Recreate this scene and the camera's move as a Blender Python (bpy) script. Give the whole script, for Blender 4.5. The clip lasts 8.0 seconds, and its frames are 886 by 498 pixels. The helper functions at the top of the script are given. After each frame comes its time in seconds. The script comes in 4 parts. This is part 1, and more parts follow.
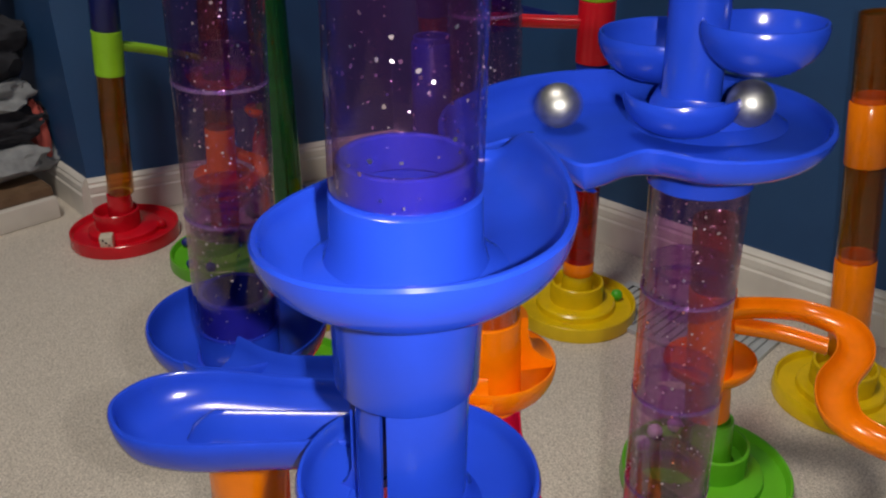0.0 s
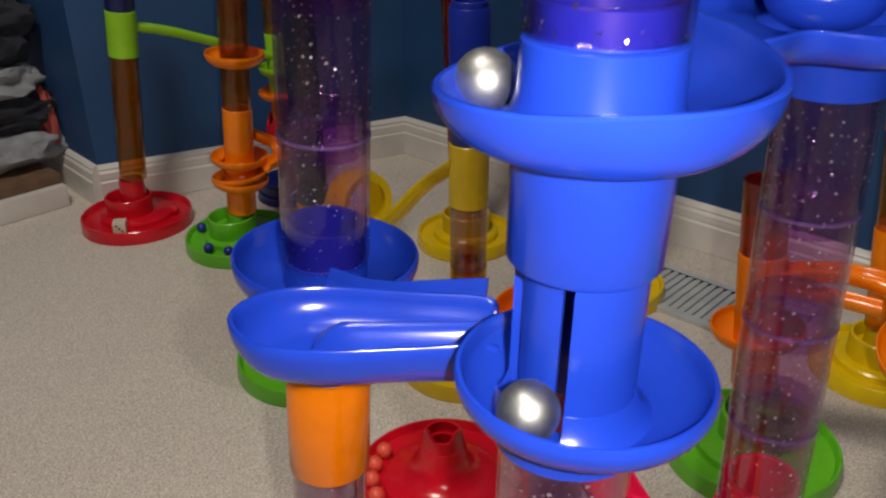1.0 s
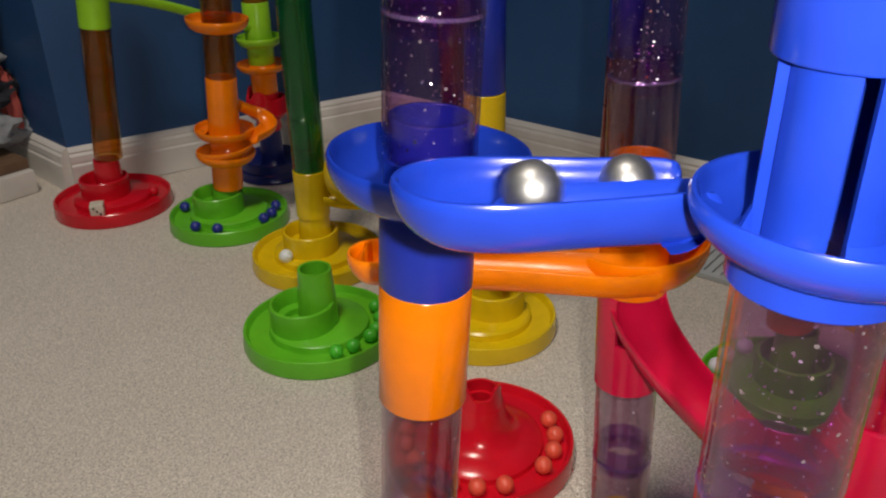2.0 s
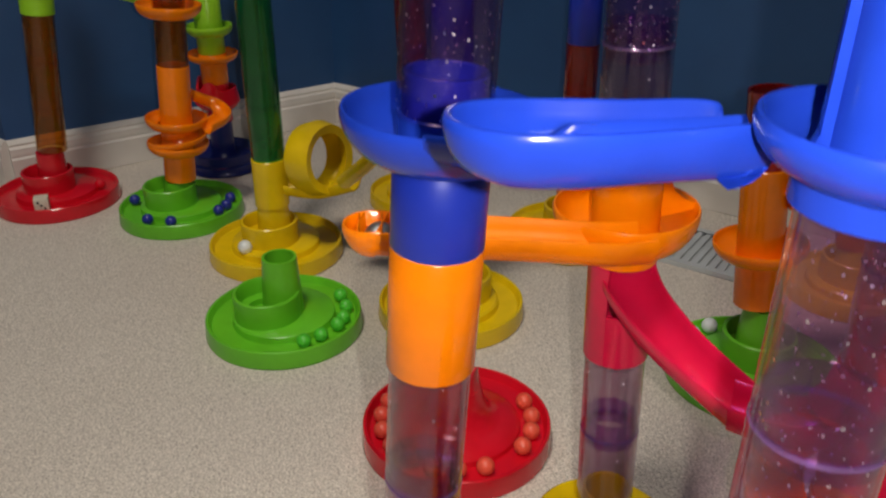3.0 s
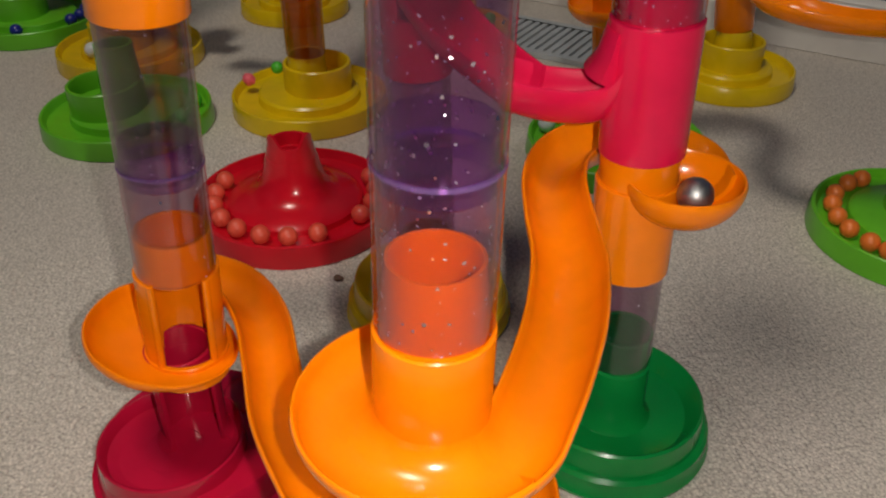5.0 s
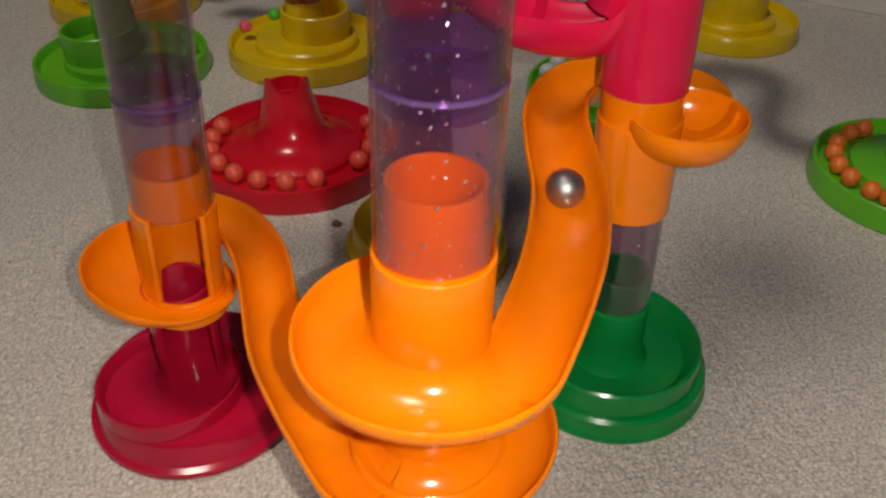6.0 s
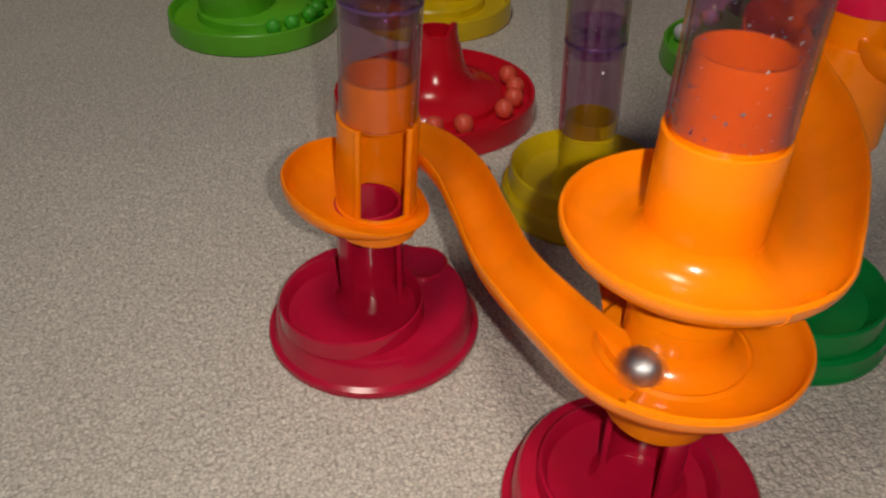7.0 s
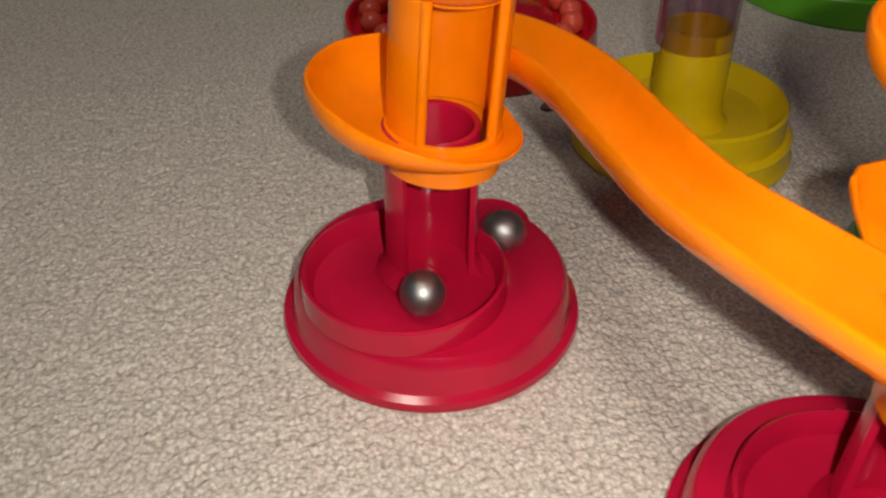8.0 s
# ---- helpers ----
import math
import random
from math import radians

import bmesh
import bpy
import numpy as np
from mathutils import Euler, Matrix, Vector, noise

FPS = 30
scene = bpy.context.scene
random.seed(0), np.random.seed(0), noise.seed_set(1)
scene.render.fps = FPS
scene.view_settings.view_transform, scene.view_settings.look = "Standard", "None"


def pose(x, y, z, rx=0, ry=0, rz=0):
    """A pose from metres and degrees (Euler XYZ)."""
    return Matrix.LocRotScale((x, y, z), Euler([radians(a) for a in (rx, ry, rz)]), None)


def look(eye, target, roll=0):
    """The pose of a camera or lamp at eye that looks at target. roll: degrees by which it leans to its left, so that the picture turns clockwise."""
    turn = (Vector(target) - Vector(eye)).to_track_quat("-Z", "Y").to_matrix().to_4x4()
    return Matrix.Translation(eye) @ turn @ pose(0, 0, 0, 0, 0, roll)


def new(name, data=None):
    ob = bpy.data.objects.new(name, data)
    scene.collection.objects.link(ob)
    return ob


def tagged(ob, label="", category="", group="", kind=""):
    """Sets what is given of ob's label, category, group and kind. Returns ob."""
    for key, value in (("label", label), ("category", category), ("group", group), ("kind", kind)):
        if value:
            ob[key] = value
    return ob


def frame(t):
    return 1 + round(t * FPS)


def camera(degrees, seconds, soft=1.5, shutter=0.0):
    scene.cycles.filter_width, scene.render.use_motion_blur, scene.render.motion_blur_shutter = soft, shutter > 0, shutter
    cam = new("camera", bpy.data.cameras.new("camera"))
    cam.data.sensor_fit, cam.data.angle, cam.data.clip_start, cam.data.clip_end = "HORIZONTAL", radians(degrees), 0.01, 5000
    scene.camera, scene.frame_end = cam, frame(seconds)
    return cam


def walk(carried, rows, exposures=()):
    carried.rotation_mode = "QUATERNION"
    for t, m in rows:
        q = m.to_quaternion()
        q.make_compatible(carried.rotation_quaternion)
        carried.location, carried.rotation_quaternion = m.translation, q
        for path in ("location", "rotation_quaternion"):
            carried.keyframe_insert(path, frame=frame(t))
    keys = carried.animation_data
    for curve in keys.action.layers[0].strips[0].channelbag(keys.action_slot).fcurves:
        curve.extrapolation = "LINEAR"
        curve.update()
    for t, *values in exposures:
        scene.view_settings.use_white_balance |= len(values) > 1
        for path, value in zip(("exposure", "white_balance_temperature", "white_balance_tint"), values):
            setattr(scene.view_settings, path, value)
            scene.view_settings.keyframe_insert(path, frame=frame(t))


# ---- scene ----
cam = camera(55.5, 8.0, soft=2.2, shutter=0.22)
PATH = [
    (0, (0.0260, 0.0568, 0.5910), (-0.0037, 0.9462, 0.1350), -0.51),
    (0.5, (0.0071, 0.0542, 0.5756), (-0.0130, 0.9512, 0.1340), -0.28),
    (1, (-0.0253, 0.0560, 0.5513), (-0.0387, 0.9496, 0.1024), -0.55),
    (1.5, (-0.0642, 0.0662, 0.5167), (-0.0546, 0.9536, 0.0558), -0.76),
    (1.7, (-0.0793, 0.0688, 0.4996), (-0.0571, 0.9576, 0.0420), -1.05),
    (2.8, (-0.1252, 0.0750, 0.4967), (-0.0076, 0.9650, 0.0562), -0.30),
    (3, (-0.1298, 0.0733, 0.4798), (-0.0057, 0.9584, 0.0310), 0.07),
    (3.5, (-0.1169, 0.0554, 0.4493), (0.0199, 0.9247, -0.0256), -0.01),
    (4, (-0.0994, 0.0490, 0.4277), (0.0462, 0.9015, -0.0743), -0.46),
    (4.5, (-0.0666, 0.0438, 0.3961), (0.0850, 0.8773, -0.1351), -0.48),
    (4.7, (-0.0494, 0.0428, 0.3791), (0.1082, 0.8664, -0.1658), -0.26),
    (5.8, (-0.0288, 0.0466, 0.3622), (0.1442, 0.8353, -0.2278), 0.86),
    (6, (-0.0384, 0.0392, 0.3577), (0.1252, 0.8246, -0.2392), 0.60),
    (6.1, (-0.0443, 0.0303, 0.3532), (0.1145, 0.8171, -0.2432), 0.38),
    (6.5, (-0.0900, 0.0181, 0.3487), (0.0434, 0.8035, -0.2557), 0.45),
    (7, (-0.1176, 0.0336, 0.3238), (-0.0035, 0.8262, -0.2751), 0.49),
    (7.5, (-0.1309, 0.0902, 0.2716), (-0.0075, 0.8800, -0.3292), 0.84),
    (8, (-0.1467, 0.1386, 0.2257), (-0.0044, 0.9242, -0.3764), 0.42),
]
EXPOSURES = [(0.0, 1.08), (1.5, 1.02), (3.0, 1.05), (4.5, 0.66), (6.0, 0.45), (7.0, 0.25), (8.0, -0.05)]
scene.cycles.transparent_max_bounces = 32
walk(cam, [(t, look(eye, target, roll)) for t, eye, target, roll in PATH], EXPOSURES)

# ---- light ----
TORCH = 5500.0       # the lamp of the hand-held camera, a glowing disc beside the lens
TORCH_SIDE, TORCH_UP = 0.024, 0.004
CEILING_WATTS = 14.0
world = bpy.data.worlds.new("world")
scene.world = world
world.use_nodes = True
world.node_tree.nodes["Background"].inputs[0].default_value = (0.5, 0.55, 0.65, 1)
world.node_tree.nodes["Background"].inputs[1].default_value = 0.03


# ---- materials ----
def nodes_of(name):
    m = bpy.data.materials.new(name)
    m.use_nodes = True
    nt = m.node_tree
    return m, nt, nt.nodes["Principled BSDF"]


def noise_node(nt, scale, detail=3.0, coords=None, kind="ShaderNodeTexNoise"):
    n = nt.nodes.new(kind)
    n.inputs["Scale"].default_value = scale
    if kind == "ShaderNodeTexNoise":
        n.inputs["Detail"].default_value = detail
    nt.links.new(coords, n.inputs["Vector"])
    return n


def coords_of(nt, which="Object"):
    return nt.nodes.new("ShaderNodeTexCoord").outputs[which]


def ramp(nt, source, low, high, c0, c1):
    r = nt.nodes.new("ShaderNodeMapRange")
    r.inputs["From Min"].default_value, r.inputs["From Max"].default_value = low, high
    nt.links.new(source, r.inputs["Value"])
    mx = nt.nodes.new("ShaderNodeMix")
    mx.data_type = "RGBA"
    nt.links.new(r.outputs["Result"], mx.inputs["Factor"])
    mx.inputs["A"].default_value, mx.inputs["B"].default_value = (*c0, 1), (*c1, 1)
    return mx.outputs["Result"]


def bump(nt, bsdf, source, strength, distance):
    b = nt.nodes.new("ShaderNodeBump")
    b.inputs["Strength"].default_value, b.inputs["Distance"].default_value = strength, distance
    nt.links.new(source, b.inputs["Height"])
    nt.links.new(b.outputs["Normal"], bsdf.inputs["Normal"])


def plastic(name, colour, rough=0.28, glow_through=0.0):
    """Moulded toy plastic: faint mottling, fine scuffs, soft mould waves."""
    m, nt, b = nodes_of(name)
    co = coords_of(nt)
    big = noise_node(nt, 35, 3, co)
    dark = tuple(c * 0.92 for c in colour)
    light = tuple(min(1, c * 1.06) for c in colour)
    nt.links.new(ramp(nt, big.outputs["Fac"], 0.35, 0.65, dark, light), b.inputs["Base Color"])
    fine = noise_node(nt, 140, 4, co)
    r = nt.nodes.new("ShaderNodeMapRange")
    r.inputs["To Min"].default_value, r.inputs["To Max"].default_value = rough - 0.03, rough + 0.05
    nt.links.new(fine.outputs["Fac"], r.inputs["Value"])
    nt.links.new(r.outputs["Result"], b.inputs["Roughness"])
    b.inputs["IOR"].default_value = 1.49
    wave = noise_node(nt, 60, 2, co)
    bump(nt, b, wave.outputs["Fac"], 0.06, 0.0012)
    if glow_through:
        b.inputs["Subsurface Weight"].default_value = glow_through
        b.inputs["Subsurface Radius"].default_value = (0.004, 0.0015, 0.0005)
    return m


def clear(name, tint, haze, glitter=0.0, thin=0.02, thick=0.07):
    """Tinted clear plastic: light passes with a tint, the skin shines, flakes of glitter lie in it."""
    m, nt, b = nodes_of(name)
    out = nt.nodes["Material Output"]
    co = coords_of(nt)
    tr = nt.nodes.new("ShaderNodeBsdfTransparent")
    tr.inputs["Color"].default_value = (*tint, 1)
    df = nt.nodes.new("ShaderNodeBsdfDiffuse")
    df.inputs["Color"].default_value = (*haze, 1)
    body = nt.nodes.new("ShaderNodeMixShader")
    cloud = noise_node(nt, 40, 3, co)
    r = nt.nodes.new("ShaderNodeMapRange")
    r.inputs["To Min"].default_value, r.inputs["To Max"].default_value = thin, thick
    nt.links.new(cloud.outputs["Fac"], r.inputs["Value"])
    nt.links.new(r.outputs["Result"], body.inputs["Fac"])
    nt.links.new(tr.outputs[0], body.inputs[1])
    nt.links.new(df.outputs[0], body.inputs[2])
    gl = nt.nodes.new("ShaderNodeBsdfGlossy")
    gl.inputs["Roughness"].default_value = 0.08
    # draw marks that run along the tube
    along = nt.nodes.new("ShaderNodeMapping")
    along.inputs["Scale"].default_value = (1.0, 1.0, 0.07)
    nt.links.new(co, along.inputs["Vector"])
    wob = noise_node(nt, 190, 2, along.outputs["Vector"])
    bp = nt.nodes.new("ShaderNodeBump")
    bp.inputs["Strength"].default_value, bp.inputs["Distance"].default_value = 0.30, 0.0012
    nt.links.new(wob.outputs["Fac"], bp.inputs["Height"])
    nt.links.new(bp.outputs["Normal"], gl.inputs["Normal"])
    lw = nt.nodes.new("ShaderNodeLayerWeight")
    power = nt.nodes.new("ShaderNodeMath")
    power.operation = "POWER"
    power.inputs[1].default_value = 2.6
    nt.links.new(lw.outputs["Facing"], power.inputs[0])
    fr = nt.nodes.new("ShaderNodeMapRange")
    fr.inputs["To Min"].default_value, fr.inputs["To Max"].default_value = 0.045, 0.75
    nt.links.new(power.outputs[0], fr.inputs["Value"])
    skin = nt.nodes.new("ShaderNodeMixShader")
    nt.links.new(fr.outputs[0], skin.inputs["Fac"])
    nt.links.new(body.outputs[0], skin.inputs[1])
    nt.links.new(gl.outputs[0], skin.inputs[2])
    last = skin.outputs[0]
    if glitter:
        warp = noise_node(nt, 900, 2, co)
        shift = nt.nodes.new("ShaderNodeMix")
        shift.data_type = "RGBA"
        shift.blend_type = "LINEAR_LIGHT"
        shift.inputs["Factor"].default_value = 0.0006
        nt.links.new(co, shift.inputs["A"])
        nt.links.new(warp.outputs["Color"], shift.inputs["B"])
        vo = noise_node(nt, 270, 0, shift.outputs["Result"], "ShaderNodeTexVoronoi")
        near = nt.nodes.new("ShaderNodeMath")
        near.operation = "LESS_THAN"
        near.inputs[1].default_value = 0.19
        nt.links.new(vo.outputs["Distance"], near.inputs[0])
        sep = nt.nodes.new("ShaderNodeSeparateColor")
        nt.links.new(vo.outputs["Color"], sep.inputs[0])
        size = nt.nodes.new("ShaderNodeMapRange")
        size.inputs["To Min"].default_value, size.inputs["To Max"].default_value = 0.05, 0.18
        nt.links.new(sep.outputs[1], size.inputs["Value"])
        nt.links.new(size.outputs["Result"], near.inputs[1])
        pick = nt.nodes.new("ShaderNodeMath")
        pick.operation = "LESS_THAN"
        pick.inputs[1].default_value = glitter
        nt.links.new(sep.outputs[0], pick.inputs[0])
        both = nt.nodes.new("ShaderNodeMath")
        both.operation = "MULTIPLY"
        nt.links.new(near.outputs[0], both.inputs[0])
        nt.links.new(pick.outputs[0], both.inputs[1])
        flake = nt.nodes.new("ShaderNodeBsdfPrincipled")
        flake.inputs["Base Color"].default_value = (0.95, 0.85, 0.97, 1)
        flake.inputs["Metallic"].default_value = 1.0
        flake.inputs["Roughness"].default_value = 0.28
        # every flake lies at its own tilt
        geo = nt.nodes.new("ShaderNodeNewGeometry")
        tilt = nt.nodes.new("ShaderNodeVectorMath")
        tilt.operation = "MULTIPLY_ADD"
        nt.links.new(vo.outputs["Color"], tilt.inputs[0])
        tilt.inputs[1].default_value = (0.7, 0.7, 0.7)
        tilt.inputs[2].default_value = (-0.35, -0.35, -0.35)
        lean = nt.nodes.new("ShaderNodeVectorMath")
        lean.operation = "ADD"
        nt.links.new(geo.outputs["Normal"], lean.inputs[0])
        nt.links.new(tilt.outputs[0], lean.inputs[1])
        unit = nt.nodes.new("ShaderNodeVectorMath")
        unit.operation = "NORMALIZE"
        nt.links.new(lean.outputs[0], unit.inputs[0])
        nt.links.new(unit.outputs[0], flake.inputs["Normal"])
        mix = nt.nodes.new("ShaderNodeMixShader")
        nt.links.new(both.outputs[0], mix.inputs["Fac"])
        nt.links.new(last, mix.inputs[1])
        nt.links.new(flake.outputs[0], mix.inputs[2])
        last = mix.outputs[0]
    nt.links.new(last, out.inputs["Surface"])
    return m


BLUE = plastic("blue_plastic", (0.010, 0.038, 0.39), 0.20)
SLEEVE_BLUE = plastic("deep_blue_plastic", (0.010, 0.028, 0.36), 0.35)
NAVY = plastic("navy_plastic", (0.008, 0.014, 0.12))
ORANGE = plastic("orange_plastic", (0.94, 0.225, 0.001), 0.19)
CRIMSON = plastic("crimson_plastic", (0.47, 0.006, 0.036), 0.16)
MAGENTA = plastic("pink_red_plastic", (0.68, 0.008, 0.060), 0.19)
RED = plastic("red_plastic", (0.62, 0.006, 0.018), 0.18)
YELLOW = plastic("yellow_plastic", (0.78, 0.53, 0.004), 0.24)
GREEN = plastic("light_green_plastic", (0.13, 0.50, 0.018), 0.30)
LIME = plastic("lime_plastic", (0.30, 0.62, 0.02), 0.30)
DEEP_GREEN = plastic("emerald_plastic", (0.004, 0.25, 0.045), 0.2)
CORAL = plastic("coral_plastic", (0.80, 0.10, 0.055), 0.35)
BALL_GREEN = plastic("ball_green", (0.08, 0.52, 0.03), 0.35)
BALL_ORANGE = plastic("ball_orange", (0.85, 0.20, 0.03), 0.35)
BALL_NAVY = plastic("ball_navy", (0.02, 0.03, 0.26), 0.3)
PEARL = plastic("pearl_white", (0.75, 0.78, 0.78), 0.3)
PURPLE_CLEAR = clear("clear_purple", (0.89, 0.75, 0.88), (0.45, 0.14, 0.48), 0.8, 0.001, 0.007)
PURPLE_BAND = clear("clear_purple_band", (0.80, 0.62, 0.89), (0.40, 0.12, 0.60), 0.6, 0.003, 0.014)
# extra pale haze puts the glint of the tube joints into the colour
SEAM = clear("clear_purple_seam", (0.78, 0.58, 0.92), (0.66, 0.42, 0.85), 0.4, 0.0, 0.16)
SMOKE_CLEAR = clear("clear_smoke_purple", (0.85, 0.76, 0.83), (0.36, 0.18, 0.34), 0.05, 0.002, 0.010)
AMBER_CLEAR = clear("clear_amber", (0.88, 0.62, 0.25), (0.50, 0.20, 0.02), 0.0, 0.05, 0.14)
RED_CLEAR = clear("clear_red", (0.84, 0.26, 0.20), (0.45, 0.03, 0.03), 0.0, 0.08, 0.2)
GREEN_CLEAR = clear("clear_green", (0.14, 0.62, 0.28), (0.015, 0.30, 0.08), 0.0, 0.10, 0.22)


def steel_material():
    m, nt, b = nodes_of("marble_steel")
    co = coords_of(nt)
    n = noise_node(nt, 260, 4, co)
    nt.links.new(ramp(nt, n.outputs["Fac"], 0.35, 0.7, (0.31, 0.305, 0.30), (0.46, 0.45, 0.44)), b.inputs["Base Color"])
    b.inputs["Metallic"].default_value = 1.0
    b.inputs["Roughness"].default_value = 0.46
    bump(nt, b, n.outputs["Fac"], 0.15, 0.0004)
    return m


def carpet_material():
    m, nt, b = nodes_of("carpet")
    co = coords_of(nt)
    patch = noise_node(nt, 2.2, 4, co)
    tuft = noise_node(nt, 620, 3, co)
    base = ramp(nt, patch.outputs["Fac"], 0.3, 0.7, (0.65, 0.585, 0.510), (0.75, 0.685, 0.610))
    fleck = ramp(nt, tuft.outputs["Fac"], 0.32, 0.68, (0.66, 0.65, 0.64), (1.14, 1.14, 1.14))
    mul = nt.nodes.new("ShaderNodeMix")
    mul.data_type, mul.blend_type = "RGBA", "MULTIPLY"
    mul.inputs["Factor"].default_value = 1.0
    nt.links.new(base, mul.inputs["A"])
    nt.links.new(fleck, mul.inputs["B"])
    b.inputs["Roughness"].default_value = 0.95
    b.inputs["Specular IOR Level"].default_value = 0.1
    b.inputs["Sheen Weight"].default_value = 0.15
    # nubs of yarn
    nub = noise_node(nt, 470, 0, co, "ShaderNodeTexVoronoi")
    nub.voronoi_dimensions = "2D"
    # colour darkens in the gaps between nubs, painting in their shade
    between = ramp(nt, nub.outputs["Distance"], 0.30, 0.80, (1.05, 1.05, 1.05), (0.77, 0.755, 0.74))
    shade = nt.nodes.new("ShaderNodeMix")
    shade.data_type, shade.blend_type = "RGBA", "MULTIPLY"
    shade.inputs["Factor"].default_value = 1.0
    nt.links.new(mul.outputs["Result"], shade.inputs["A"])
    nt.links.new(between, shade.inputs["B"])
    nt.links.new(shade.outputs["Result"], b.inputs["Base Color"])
    dome = nt.nodes.new("ShaderNodeMath")
    dome.operation = "POWER"
    dome.inputs[1].default_value = 1.7
    nt.links.new(nub.outputs["Distance"], dome.inputs[0])
    yarn = noise_node(nt, 1300, 3, co)
    both = nt.nodes.new("ShaderNodeMath")
    both.operation = "MULTIPLY_ADD"
    both.inputs[1].default_value = -1.0
    nt.links.new(dome.outputs[0], both.inputs[0])
    weak = nt.nodes.new("ShaderNodeMath")
    weak.operation = "MULTIPLY"
    weak.inputs[1].default_value = 0.3
    nt.links.new(yarn.outputs["Fac"], weak.inputs[0])
    nt.links.new(weak.outputs[0], both.inputs[2])
    bump(nt, b, both.outputs[0], 0.6, 0.0014)
    return m


def paint_material(name, c0, c1, rough, scale=6, relief=0.25):
    m, nt, b = nodes_of(name)
    co = coords_of(nt)
    n = noise_node(nt, scale, 5, co)
    nt.links.new(ramp(nt, n.outputs["Fac"], 0.3, 0.7, c0, c1), b.inputs["Base Color"])
    b.inputs["Roughness"].default_value = rough
    peel = noise_node(nt, 320, 3, co)
    bump(nt, b, peel.outputs["Fac"], relief, 0.0008)
    return m


STEEL = steel_material()
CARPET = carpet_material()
WALL_PAINT = paint_material("navy_wall_paint", (0.011, 0.054, 0.160), (0.017, 0.074, 0.205), 0.55)
WHITE_PAINT = paint_material("white_gloss_paint", (0.62, 0.58, 0.54), (0.76, 0.72, 0.67), 0.35, 14, 0.15)
CEILING_PAINT = paint_material("ceiling_paint", (0.70, 0.69, 0.66), (0.78, 0.77, 0.74), 0.9)
WOOD = paint_material("brown_wood", (0.12, 0.07, 0.04), (0.20, 0.12, 0.07), 0.5, 40)
CLOTH_DARK = paint_material("dark_cloth", (0.012, 0.013, 0.02), (0.035, 0.035, 0.045), 0.95, 60, 0.9)
CLOTH_GREY = paint_material("grey_cloth", (0.22, 0.23, 0.25), (0.34, 0.35, 0.37), 0.95, 60, 0.9)
CLOTH_RED = paint_material("red_cloth", (0.40, 0.07, 0.06), (0.52, 0.10, 0.08), 0.95, 60, 0.9)
CLOTH_BEIGE = paint_material("beige_cloth", (0.38, 0.32, 0.25), (0.46, 0.40, 0.33), 0.95, 60, 0.9)
VENT_METAL = paint_material("vent_grey", (0.40, 0.42, 0.43), (0.48, 0.50, 0.51), 0.45, 30)
VENT_SHADE = paint_material("vent_shade", (0.37, 0.385, 0.395), (0.42, 0.435, 0.445), 0.8)
DARK = paint_material("dark_gap", (0.03, 0.03, 0.03), (0.05, 0.05, 0.05), 0.9)


# ---- shape helpers ----
def finish(bm, angle=38):
    bmesh.ops.remove_doubles(bm, verts=bm.verts, dist=1e-6)
    bmesh.ops.recalc_face_normals(bm, faces=bm.faces)
    limit = radians(angle)
    for face in bm.faces:
        face.smooth = True
    for e in bm.edges:
        if len(e.link_faces) == 2 and e.calc_face_angle(0) > limit:
            e.smooth = False
    return bm


def part(name, bm, material, parent=None, label="", done=False):
    me = bpy.data.meshes.new(name)
    if not done:
        finish(bm)
    bm.to_mesh(me)
    bm.free()
    me.materials.append(material)
    ob = new(name, me)
    ob.parent = parent
    return tagged(ob, label)


def thing(name, m, label, category, group=""):
    ob = new(name)
    ob.empty_display_size = 0.02
    ob.matrix_basis = m
    return tagged(ob, label, category, group)


def lathe(profile, segs=48, closed=True, a0=0.0, a1=360.0, radius=None, bm=None):
    """Turns a closed (r, z) profile about z. radius: how much the radii swell at an angle (degrees -> factor for r past a core)."""
    bm = bm or bmesh.new()
    full = abs(a1 - a0) >= 359.9
    n = segs if full else max(2, int(segs * abs(a1 - a0) / 360))
    rings = []
    for i in range(n if full else n + 1):
        a = a0 + (a1 - a0) * i / n
        ring = []
        for r, z in profile:
            if radius:
                r, z = radius(a, r, z)
            ring.append(bm.verts.new((r * math.cos(radians(a)), r * math.sin(radians(a)), z)))
        rings.append(ring)
    count = len(profile)
    for i in range(n):
        r0, r1 = rings[i], rings[(i + 1) % len(rings)]
        for j in range(count if closed else count - 1):
            k = (j + 1) % count
            bm.faces.new((r0[j], r1[j], r1[k], r0[k]))
    if not full and closed:
        bm.faces.new(rings[0])
        bm.faces.new(rings[-1][::-1])
    return bm


def pipe(r0, r1, z0, z1, lip=0.0006, segs=48, a0=0.0, a1=360.0, bm=None):
    """A tube wall from radius r0 (inside) to r1, with softened ends."""
    c = lip
    return lathe([(r0, z0 + c), (r0 + c, z0), (r1 - c, z0), (r1, z0 + c), (r1, z1 - c), (r1 - c, z1), (r0 + c, z1), (r0, z1 - c)], segs, True, a0, a1, None, bm)


